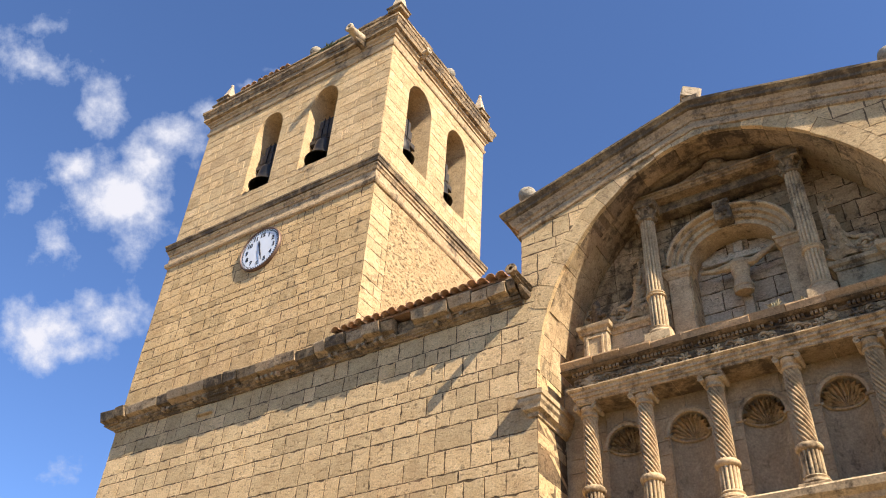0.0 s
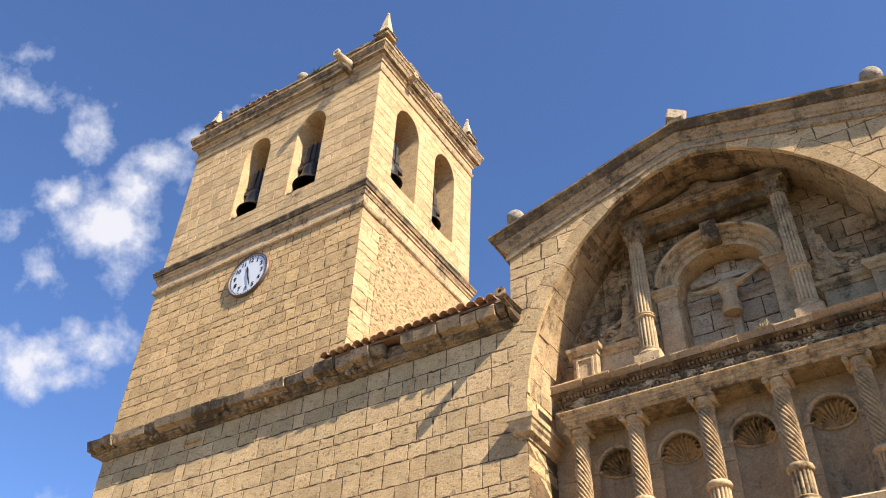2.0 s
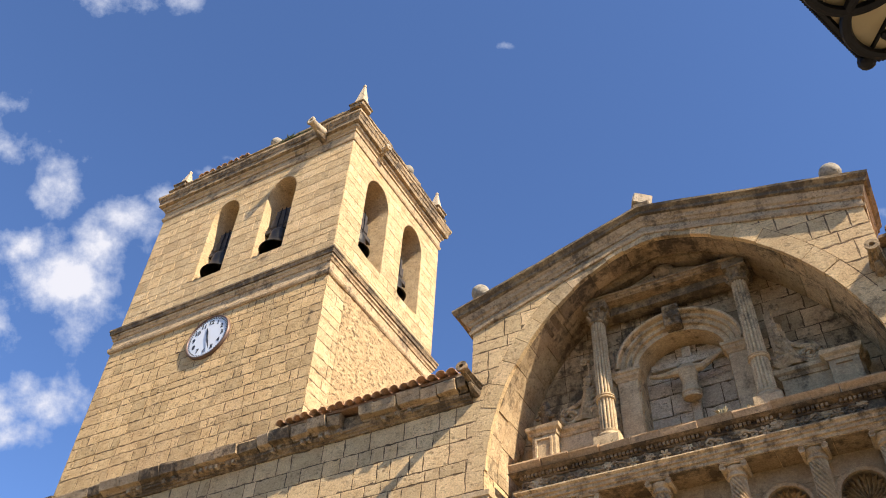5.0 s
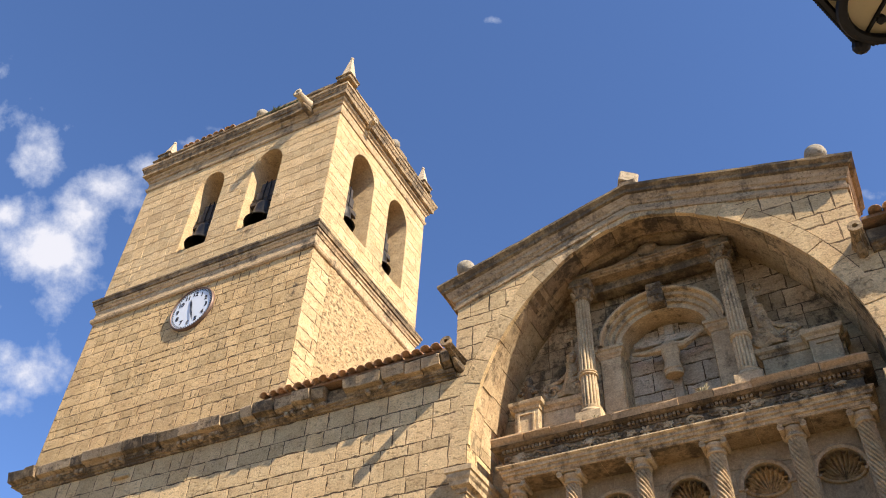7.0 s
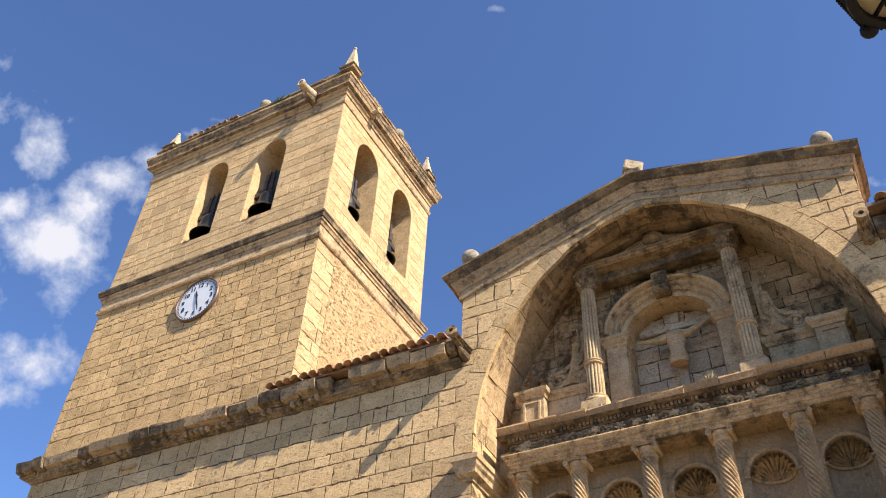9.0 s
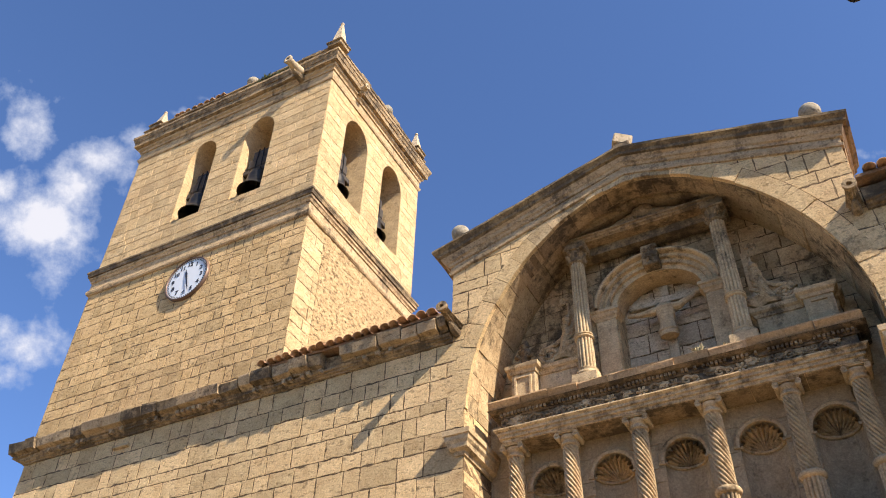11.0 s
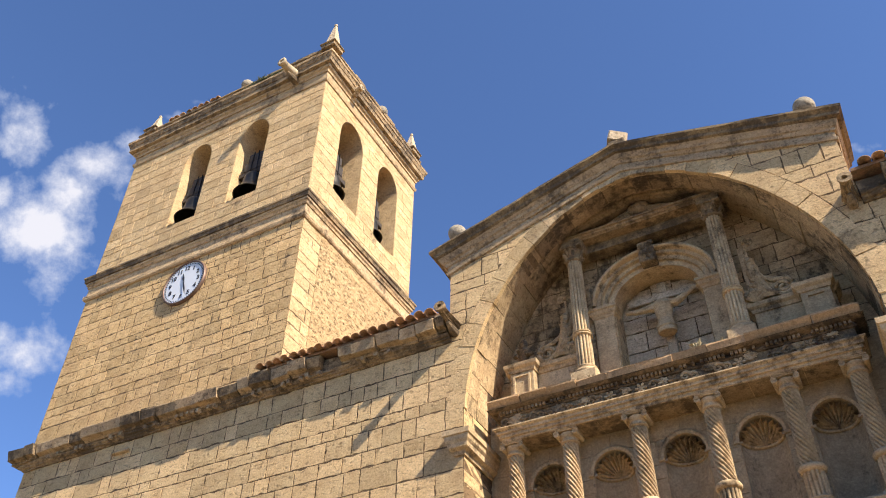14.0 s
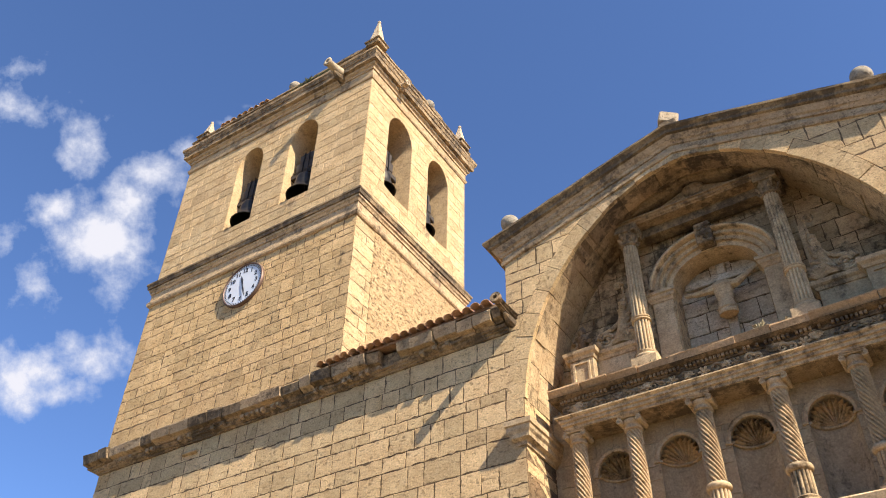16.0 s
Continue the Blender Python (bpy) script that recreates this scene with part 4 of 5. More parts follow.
pediment = thing("pediment", "weathered broken stone pediment over the fluted columns", "pediment", pose(AXIS, FACE + 0.88, 13.25))
for sx in (-1, 1):
    bm = bmesh.new()
    box(bm, sx * 1.39 - 0.22, sx * 1.39 + 0.22, -0.22, 0.38, 0, 0.2, bevel=0.015)
    part("entablature_block", bm, WEATHERED, pediment)
bm = bmesh.new()
box(bm, -1.2, 1.2, 0.10, 0.38, 0, 0.2)
part("recessed_frieze", bm, WEATHERED, pediment)
me = sweep("horizontal_cornice", [(-1.60, 0.38, 0, -1, 0), (-1.60, -0.10, 0, -1, -1), (1.60, -0.10, 0, 1, -1), (1.60, 0.38, 0, 1, 0)], [(-0.5, 0.2), (0.02, 0.2), (0.03, 0.22), (0.07, 0.23), (0.08, 0.27), (0.11, 0.28), (0.11, 0.32), (-0.5, 0.33)], rough=0.008, seed=91, step=0.4)
place("horizontal_cornice", me, ENTAB, pediment)
bm = bmesh.new()
vs = [bm.verts.new(p) for p in ((-1.5, 0.08, 0.38), (1.5, 0.08, 0.38), (0, 0.08, 0.97), (-1.5, 0.38, 0.38), (1.5, 0.38, 0.38), (0, 0.38, 0.97))]
for f in ((0, 1, 2), (3, 5, 4), (0, 3, 4, 1), (1, 4, 5, 2), (2, 5, 3, 0)):
    bm.faces.new([vs[k] for k in f])
part("pediment_field", bm, WEATHERED, pediment)
for sx in (-1, 1):
    prof = [(-0.3, 0.0), (0.05, 0.0), (0.07, 0.05), (0.13, 0.06), (0.15, 0.12), (0.20, 0.13), (0.20, 0.19), (-0.3, 0.22)]
    me = sweep("raking_moulding", [(sx * 1.74, -0.06, 0.32, 0, -1), (0, -0.06, 0.80, 0, -1)], prof, rough=0.01, seed=92 + sx, step=0.35)
    place("raking_moulding", me, ENTAB, pediment)
bm = bmesh.new()
made = bmesh.ops.create_icosphere(bm, subdivisions=3, radius=0.2)["verts"]
for v in made:
    v.co = Vector((v.co.x * 1.25, v.co.y * 0.8, v.co.z * 0.8)) * (1 + 0.12 * noise.noise(v.co * 9))
bmesh.ops.translate(bm, verts=made, vec=(0.05, 0.0, 0.62))
for sx in (-1, 1):
    tube(bm, [(sx * 0.15, 0.02, 0.55), (sx * 0.45, 0.03, 0.52), (sx * 0.75, 0.04, 0.48)], [0.13, 0.09, 0.04], 8)
part("carved_relief", bm, ENTAB, pediment)


# volutes beside the columns
def volute(sx):
    v = thing("volute", "carved stone scroll with acanthus leaves beside the column", "scroll ornament", pose(AXIS, FACE + 1.05, 10.97), "scrolls of the arch field")
    pts = [(1.62, 0.0), (2.40, 0.0), (2.42, 0.20), (2.32, 0.36), (2.10, 0.38), (1.93, 0.46), (1.82, 0.66), (1.76, 1.0), (1.70, 1.25), (1.62, 1.35)]
    place("scroll_slab", prism("scroll_slab", [(sx * x, z) for x, z in pts], 0.02, 0.28), CARVED, v)
    bm = bmesh.new()
    spiral(bm, sx * 2.20, -0.03, 0.20, 0.19, 12.5, 1.2 if sx > 0 else math.pi - 1.2, 0.05, 44, -sx)
    tube(bm, [(sx * 2.27, -0.01, 0.37), (sx * 2.06, -0.01, 0.42), (sx * 1.91, -0.01, 0.52), (sx * 1.81, -0.01, 0.75), (sx * 1.75, -0.01, 1.05), (sx * 1.76, -0.01, 1.32)], [0.04, 0.05, 0.05, 0.045, 0.04, 0.03], 6)
    spiral(bm, sx * 1.84, -0.01, 1.38, 0.09, 9, math.pi if sx > 0 else 0, 0.032, 30, -sx)
    part("spiral", bm, CARVED, v)
    rng = random.Random(140)
    for k in range(13):
        f = k / 12
        root = Vector((2.12 - 0.34 * f, -0.01, 0.10 + 0.62 * f * f))
        lean = radians(178 - 84 * f + rng.uniform(-6, 6))
        size = 0.46 - 0.12 * f
        tip = root + Vector((math.cos(lean) * size, 0, math.sin(lean) * size))
        bend = (root + tip) / 2 + Vector((0.04, -0.05, 0.02))
        bm = bmesh.new()
        tube(bm, [(sx * p.x, p.y, p.z) for p in (root, bend, tip)], [0.05, 0.085, 0.02], 6)
        part("acanthus_leaf", bm, CARVED, v)
    for k in range(6):
        a = radians(20 + 26 * k)
        bm = bmesh.new()
        tube(bm, [(sx * 1.72, 0.0, 0.06), (sx * (1.72 + 0.16 * math.cos(a)), -0.05, 0.06 + 0.17 * math.sin(a)), (sx * (1.72 + 0.30 * math.cos(a)), -0.02, 0.06 + 0.32 * math.sin(a))], [0.06, 0.07, 0.015], 6)
        part("acanthus_leaf", bm, CARVED, v)
    return v


volute(-1)
volute(1)


def side_pedestal(sx):
    p = thing("side_pedestal", "long low moulded stone pedestal on the portal cornice", "pedestal", pose(AXIS, FACE + 0.9, 9.99), "pedestals of the arch field")
    a, b = sorted((sx * 1.62, sx * 2.95))
    c, d = sorted((sx * 2.42, sx * 2.90))
    bm = bmesh.new()
    box(bm, a, b, 0.10, 0.5, 0, 0.80, bevel=0.01)
    part("plinth", bm, CARVED, p)
    bm = bmesh.new()
    box(bm, c, d, -0.12, 0.4, 0, 0.78, bevel=0.01)
    part("end_block", bm, CARVED, p)
    bm = bmesh.new()
    for x0, x1, z0, z1 in ((c + 0.07, c + 0.11, 0.28, 0.70), (d - 0.11, d - 0.07, 0.28, 0.70), (c + 0.11, d - 0.11, 0.66, 0.70)):
        box(bm, x0, x1, -0.15, -0.10, z0, z1)
    part("panel_frame", bm, CARVED, p)
    prof = [(-0.1, 0.76), (0.02, 0.76), (0.04, 0.82), (0.09, 0.86), (0.10, 0.93), (-0.1, 0.96)]
    path = [(a, 0.5, 0, -1, 0), (a, 0.10, 0, -1, -1), (b, 0.10, 0, 1, -1), (b, 0.5, 0, 1, 0)]
    place("coping", sweep("coping", path, prof, rough=0.005, seed=95, step=0.4), CARVED, p)
    path = [(c, 0.4, 0, -1, 0), (c, -0.12, 0, -1, -1), (d, -0.12, 0, 1, -1), (d, 0.4, 0, 1, 0)]
    place("block_coping", sweep("block_coping", path, prof, rough=0.005, seed=96, step=0.4), CARVED, p)
    return p


side_pedestal(-1)
side_pedestal(1)


# ---------------------------------------------------------------- clock
clock = thing("tower_clock", "white round tower clock with black numerals and brown rim", "clock", pose(-14.19, FACE + 0.045, 15.70))
bm = bmesh.new()
lathe(bm, [(0.60, -0.02), (0.685, -0.02), (0.69, 0.04), (0.685, 0.12), (0.665, 0.14), (0.645, 0.13), (0.64, 0.09), (0.60, 0.09)], 64)
part("rim", bm, BROWN_RIM, clock, "brown metal rim", pose(0, 0, 0, 90), True)
bm = bmesh.new()
lathe(bm, [(0.642, 0.0), (0.642, 0.10)], 64)
dial = part("dial", bm, DIAL, clock, "white enamel dial", pose(0, 0, 0, 90))
tick_me = box_mesh("minute_mark", -0.012, 0.012, -0.004, 0.004, -0.022, 0.022)
for k in range(60):
    a = 2 * math.pi * k / 60
    place("minute_mark", tick_me, BLACK, clock, "", pose(0.600 * math.sin(a), -0.103, 0.600 * math.cos(a), 0, math.degrees(a)))


def numeral(text, size):
    cu = bpy.data.curves.new("numeral", "FONT")
    cu.body, cu.size, cu.extrude, cu.offset = text, size, 0.004, 0.006
    cu.align_x, cu.align_y = "CENTER", "CENTER"
    tmp = new("numeral_tmp", cu)
    bpy.context.view_layer.update()
    me = bpy.data.meshes.new_from_object(tmp.evaluated_get(bpy.context.evaluated_depsgraph_get()))
    bpy.data.objects.remove(tmp)
    return me


for k in range(1, 13):
    a = 2 * math.pi * k / 12
    place("numeral", numeral(str(k), 0.185), BLACK, clock, "", pose(0.465 * math.sin(a), -0.104, 0.465 * math.cos(a), 90))


def pointer(name, degrees, length, width, y):
    bm = bmesh.new()
    pts = [(-width * 0.4, -0.10), (width * 0.4, -0.10), (width * 0.5, 0.0), (width, length * 0.45), (width * 0.35, length * 0.85), (0, length), (-width * 0.35, length * 0.85), (-width, length * 0.45), (-width * 0.5, 0.0)]
    lo, hi = [bm.verts.new((x, 0, z)) for x, z in pts], [bm.verts.new((x, -0.008, z)) for x, z in pts]
    bm.faces.new(lo), bm.faces.new(hi[::-1])
    for i in range(len(pts)):
        j = (i + 1) % len(pts)
        bm.faces.new((lo[i], lo[j], hi[j], hi[i]))
    part(name, bm, BLACK, clock, "black pointer", pose(0, y, 0, 0, degrees))


pointer("hour_pointer", 343, 0.34, 0.035, -0.112)
pointer("minute_pointer", 161, 0.47, 0.026, -0.124)


# ---------------------------------------------------------------- bells
def bell(at, size):
    b = thing("church_bell", "dark bronze church bell hung from a timber headstock", "bell", at, "bells in the tower openings")
    r = size
    bm = bmesh.new()
    outer = [(0.52, 0.98), (0.56, 0.92), (0.60, 0.75), (0.64, 0.5), (0.72, 0.3), (0.86, 0.12), (1.0, 0.0)]
    inner = [(0.93, 0.01), (0.78, 0.14), (0.64, 0.34), (0.56, 0.6), (0.5, 0.86), (0.02, 0.9)]
    prof = [(0.02 * r, 1.06 * r * 1.5), (0.35 * r, 1.04 * r * 1.5)] + [(p * r, q * r * 1.5) for p, q in outer] + [(p * r, q * r * 1.5) for p, q in inner]
    lathe(bm, prof, 32)
    part("bell_body", bm, BRONZE, b, "dark bronze bell", smooth=True)
    bm = bmesh.new()
    tube(bm, [(0, 0, 1.2 * r), (0.03, 0, 0.3 * r), (0.04, 0, -0.05 * r)], [0.02, 0.03, 0.055], 8)
    part("clapper", bm, IRON, b)
    bm = bmesh.new()
    z = 1.55 * r
    box(bm, -1.25 * r, 1.25 * r, -0.09, 0.09, z + 0.08, z + 0.26, bevel=0.015)
    box(bm, -0.80 * r, 0.80 * r, -0.11, 0.11, z + 0.24, z + 0.62, bevel=0.03)
    box(bm, -0.60 * r, 0.60 * r, -0.10, 0.10, z + 0.60, z + 0.95, bevel=0.03)
    part("headstock", bm, WOOD, b, "weathered timber headstock")
    for sx in (-1, 1):
        bm = bmesh.new()
        tube(bm, [(sx * 0.2 * r, -0.11, z - 0.05), (sx * 0.2 * r, -0.125, z + 0.5), (sx * 0.16 * r, -0.115, z + 0.97)], 0.018, 6)
        part("iron_strap", bm, IRON, b)
    bm = bmesh.new()
    tube(bm, [(-1.45 * r, 0, z + 0.17), (1.45 * r, 0, z + 0.17)], 0.03, 8)
    part("axle", bm, IRON, b)
    return b


for cx, half in BELLS_FRONT:
    bell(pose(cx + 0.02, FACE + 0.36, 18.62), 0.50)
for cy, half in BELLS_SIDE:
    bell(pose(TX1 - 0.48, cy - 0.10, 18.80, 0, 0, 90), 0.42)


# ---------------------------------------------------------------- finials on tower and gable
def pinnacle(at, height, label):
    p = thing("pinnacle", label, "pinnacle", at, "pinnacles of the tower")
    bm = bmesh.new()
    box(bm, -0.24, 0.24, -0.24, 0.24, -0.1, 0.05, bevel=0.02)
    box(bm, -0.28, 0.28, -0.28, 0.28, 0.05, 0.11, bevel=0.02)
    part("plinth", bm, WEATHERED, p)
    bm = bmesh.new()
    rings = [[bm.verts.new((sx * r, sy * r, z)) for sx, sy in ((-1, -1), (1, -1), (1, 1), (-1, 1))] for r, z in ((0.19, 0.11), (0.175, 0.17), (0.03, 0.25 + height))]
    for a, b in zip(rings[:-1], rings[1:]):
        for i in range(4):
            bm.faces.new((a[i], a[(i + 1) % 4], b[(i + 1) % 4], b[i]))
    bm.faces.new(rings[-1])
    part("spire", bm, GREY_STONE, p, "pale stone spire")
    bm = bmesh.new()
    bmesh.ops.create_icosphere(bm, subdivisions=2, radius=0.06, matrix=Matrix.Translation((0, 0, 0.27 + height)))
    part("knob", bm, GREY_STONE, p)
    return p


pinnacle(pose(TX1 + 0.02, FACE + 0.02, 23.44), 0.98, "tapered stone pinnacle on the tower's front corner")
pinnacle(pose(TX1 - 0.02, TY1 - 0.3, 23.44), 0.75, "tapered stone pinnacle on the tower's rear corner")
pinnacle(pose(TX0 + 0.35, FACE + 0.05, 23.42), 0.62, "short worn stone pinnacle at the tower's far corner")


def ball_finial(at, r, foot, label):
    b = thing("ball_finial", label, "finial", at, "stone balls on the parapets")
    bm = bmesh.new()
    lathe(bm, [(r * 0.95, 0), (r * 0.95, foot * 0.5), (r * 0.75, foot * 0.6), (r * 0.5, foot), (r * 0.4, foot + 0.05)], 16)
    part("foot", bm, WEATHERED, b)
    bm = bmesh.new()
    made = bmesh.ops.create_icosphere(bm, subdivisions=3, radius=r)["verts"]
    for v in made:
        v.co *= 1 + 0.03 * noise.noise(v.co * 6)
    bmesh.ops.translate(bm, verts=made, vec=(0, 0, foot + r * 0.92))
    part("ball", bm, BALL_STONE, b, smooth=True)
    return b


ball_finial(pose(AXIS - 3.68, FACE + 0.12, 13.62), 0.20, 0.38, "grey stone ball on the foot of the gable")
ball_finial(pose(AXIS + 3.52, FACE + 0.12, 13.74), 0.20, 0.34, "grey stone ball on the foot of the gable")
ball_finial(pose(-13.85, FACE + 0.05, 23.42), 0.20, 0.12, "pale stone ball on the tower parapet")
ball_finial(pose(TX1 - 0.05, 14.95, 23.42), 0.20, 0.14, "pale stone ball on the tower parapet")

crown = thing("gable_block", "rough pale stone block tilted on the gable's top", "finial", pose(AXIS + 0.02, FACE + 0.15, 14.66))
bm = bmesh.new()
box(bm, -0.17, 0.17, -0.17, 0.17, 0, 0.45, bevel=0.02)
part("foot", bm, WEATHERED, crown)
bm = bmesh.new()
made = bmesh.ops.create_cube(bm, size=1)["verts"]
bmesh.ops.bevel(bm, geom=bm.edges[:], offset=0.06, segments=2, affect="EDGES")
bmesh.ops.transform(bm, matrix=pose(0.0, 0, 0.58, 10, 18, 24) @ Matrix.Diagonal((0.38, 0.34, 0.24, 1)), verts=bm.verts)
part("block", bm, GREY_STONE, crown)

# broken clay tiles on the parapet, and a small worn figure on the portal's pedestal
rng = random.Random(301)
for k in range(9):
    broken = place("roof_tile", TILE_MESH, TILE, None, "", pose(-16.75 + 0.24 * k + rng.uniform(-0.05, 0.05), FACE - 0.16, 23.46, 8 + rng.uniform(-4, 4), rng.uniform(-10, 10), rng.uniform(-14, 14)))
    tagged(broken, "loose red clay tile lying on the tower parapet", "roof tile", "tiles on the tower parapet")
bm = bmesh.new()
lathe(bm, [(0.10, 0.0), (0.12, 0.05), (0.08, 0.12), (0.10, 0.26), (0.13, 0.36), (0.07, 0.44), (0.06, 0.47), (0.09, 0.53), (0.08, 0.60), (0.03, 0.64)], 14)
for v in bm.verts:
    v.co *= 1 + 0.25 * noise.noise(v.co * 7)
for sx in (-1, 1):
    tube(bm, [(sx * 0.08, 0, 0.36), (sx * 0.17, -0.04, 0.28), (sx * 0.08, -0.11, 0.24)], [0.05, 0.045, 0.03], 7)
figure_me = bpy.data.meshes.new("stone_figure")
bmesh.ops.recalc_face_normals(bm, faces=bm.faces)
bm.to_mesh(figure_me)
bm.free()
tagged(place("stone_figure", figure_me, ENTAB, None, "", pose(AXIS - 2.66, FACE + 0.95, 10.93)), "small broken stone figure on the side pedestal", "statue")

ledge_stone = box_mesh("ledge_stone", -0.24, 0.24, -0.09, 0.04, -0.035, 0.035, bevel=0.012)
tagged(place("ledge_stone", ledge_stone, CARVED, None, "", pose(-14.77, FACE, 11.04)), "narrow pale stone ledge let into the nave wall", "ledge stone")

# small merlons standing on the tower's parapet
for y, h in ((13.5, 0.20), (14.45, 0.16), (15.3, 0.22), (16.1, 0.12)):
    m = box_mesh("parapet_block", -0.16, 0.16, -0.28, 0.28, 0, h, bevel=0.02)
    tagged(place("parapet_block", m, WEATHERED, None, "", pose(TX1 - 0.06, y, 23.44)), "loose weathered coping block on the tower parapet", "coping block", "parapet blocks")
for x, h in ((-16.4, 0.10), (-15.2, 0.12), (-12.6, 0.10), (-11.5, 0.13)):
    m = box_mesh("parapet_block", -0.35, 0.35, -0.16, 0.16, 0, h, bevel=0.02)
    tagged(place("parapet_block", m, WEATHERED, None, "", pose(x, FACE + 0.05, 23.44)), "loose weathered coping block on the tower parapet", "coping block", "parapet blocks")


def spout(name, at, length, r, label, ribs=True):
    """A fluted stone water spout, along local -y, with a round mouth."""
    g = thing(name, label, "gargoyle", at)
    bm = bmesh.new()
    n = 40
    prof = [(r * 1.25, 0.0), (r * 1.1, 0.2 * length), (r * 0.85, 0.6 * length), (r * 0.8, 0.85 * length), (r * 1.0, 0.92 * length), (r * 1.0, length), (r * 0.42, length), (r * 0.36, 0.8 * length)]
    lathe(bm, prof, n, flute=(lambda a, z: 1 - 0.26 * abs(math.sin(a * 6)) if z < 0.86 * length else 1) if ribs else None)
    bmesh.ops.rotate(bm, verts=bm.verts, matrix=Matrix.Rotation(radians(90), 3, "X"))
    part("spout", bm, GREY_STONE if not ribs else WEATHERED, g, smooth=not ribs)
    bm = bmesh.new()
    tube(bm, [(0, 0.1, -r * 1.2), (0, -0.25 * length, -r * 1.35), (0, -0.5 * length, -r * 1.0)], [r * 0.9, r * 0.7, r * 0.3], 8)
    part("corbel", bm, WEATHERED, g)
    return g


spout("gargoyle", pose(-6.34, FACE + 0.05, 11.62, -6), 0.72, 0.115, "fluted stone gargoyle spout at the end of the eaves")
spout("gargoyle", pose(0.95, FACE + 0.05, 11.72, -6), 0.56, 0.115, "fluted stone gargoyle spout at the end of the eaves")
spout("water_spout", pose(-11.70, FACE - 0.15, 22.66, -3, 0, -6), 0.62, 0.15, "pale cylindrical stone water spout on the tower cornice", False)
spout("water_spout", pose(TX1 + 0.10, 13.2, 22.66, -2, 0, 84), 0.34, 0.11, "pale cylindrical stone water spout on the tower cornice", False)

# aerial on the tower roof
aerial = thing("antenna", "thin metal television antenna on the tower roof", "antenna", pose(-16.9, 12.9, 22.8))
bm = bmesh.new()
tube(bm, [(0, 0, 0), (0, 0, 2.75)], 0.016, 6)
part("mast", bm, IRON, aerial)
bm = bmesh.new()
tube(bm, [(-0.55, 0, 2.65), (0.55, 0.1, 2.65)], 0.014, 6)
part("boom", bm, IRON, aerial)
for k in range(3):
    bm = bmesh.new()
    x = -0.4 + 0.4 * k
    tube(bm, [(x, -0.10, 2.66), (x, 0.10, 2.66)], 0.007, 5)
    part("element", bm, IRON, aerial)


# plants rooted in the cornices
LEAF = plain("weed_leaf", (0.10, 0.11, 0.04), 0.8, 0.0, 0.5, 30, 0.0)
DRY = plain("dry_grass", (0.36, 0.30, 0.16), 0.9, 0.0, 0.3, 30, 0.0)


def weed(at, r, n, material, label, seed):
    rng = random.Random(seed)
    verts, faces = [], []
    for _ in range(n):
        a, up, d = rng.uniform(0, 6.28), rng.uniform(0.15, 1.0), rng.uniform(0.2, 1.0) * r
        root = Vector((rng.uniform(-0.4, 0.4) * r, rng.uniform(-0.2, 0.2) * r, 0))
        tip = root + Vector((math.cos(a) * d, math.sin(a) * d * 0.6, up * r))
        side = Vector((-math.sin(a), math.cos(a), 0)) * rng.uniform(0.05, 0.12) * r
        mid = (root + tip) / 2 + Vector((0, 0, 0.12 * r))
        k = len(verts)
        verts += [root, mid + side, tip, mid - side]
        faces.append([k, k + 1, k + 2, k + 3])
    tagged(place("weed_tuft", mesh_of("weed_tuft", verts, faces), material, None, "", at), label, "weed", "weeds", "")


for k, (x, r) in enumerate(((-12.55, 0.20), (-12.95, 0.25), (-13.3, 0.20), (-12.25, 0.16), (-13.6, 0.15))):
    weed(pose(x, FACE - 0.20, 23.02), r, 120, LEAF, "green weeds growing on the tower cornice", 200 + k)
for k, (x, r) in enumerate(((-2.05, 0.22), (-1.6, 0.12), (-3.9, 0.10))):
    weed(pose(x, FACE + 0.46, 9.99), r, 26, DRY, "dry grass growing on the portal cornice", 220 + k)

# ---------------------------------------------------------------- street lamp beside the viewer
GLASS = plain("cream_lamp_glass", (0.72, 0.60, 0.36), 0.35, 0.0, 0.08, 6, 0.0)
lamp = thing("street_lamp", "black iron street lamp with cream glass lantern", "street lamp", pose(0.775, 1.985, 0))
RIM_Z, RR, N8 = 4.6, 0.50, 6
TURN8 = math.atan2(0.39, -0.315)


def ring_points(r, z, shift=0.0):
    return [(r * math.cos(TURN8 + 2 * math.pi * (k + shift) / N8), r * math.sin(TURN8 + 2 * math.pi * (k + shift) / N8), z) for k in range(N8)]


bm = bmesh.new()
lathe(bm, [(0.16, 0), (0.16, 0.25), (0.11, 0.32), (0.08, 0.9), (0.05, 1.0), (0.045, 4.2), (0.08, 4.3), (0.06, 4.55), (0.09, 4.64)], 16)
part("post", bm, IRON, lamp, smooth=True)
bm = bmesh.new()
pts = ring_points(RR, RIM_Z)
for a, b in zip(pts, pts[1:] + pts[:1]):
    tube(bm, [a, b], 0.016, 6)
rim = part("rim", bm, IRON, lamp)
bead = bmesh.new()
for a, b in zip(pts, pts[1:] + pts[:1]):
    for k in range(34):
        p = Vector(a).lerp(Vector(b), (k + 0.5) / 34)
        bmesh.ops.create_icosphere(bead, subdivisions=1, radius=0.0085, matrix=Matrix.Translation(p * 1.0 + Vector((p.x, p.y, 0)).normalized() * 0.014 + Vector((0, 0, -0.006))))
part("beading", bead, IRON, rim)
low = ring_points(0.06, 4.645)
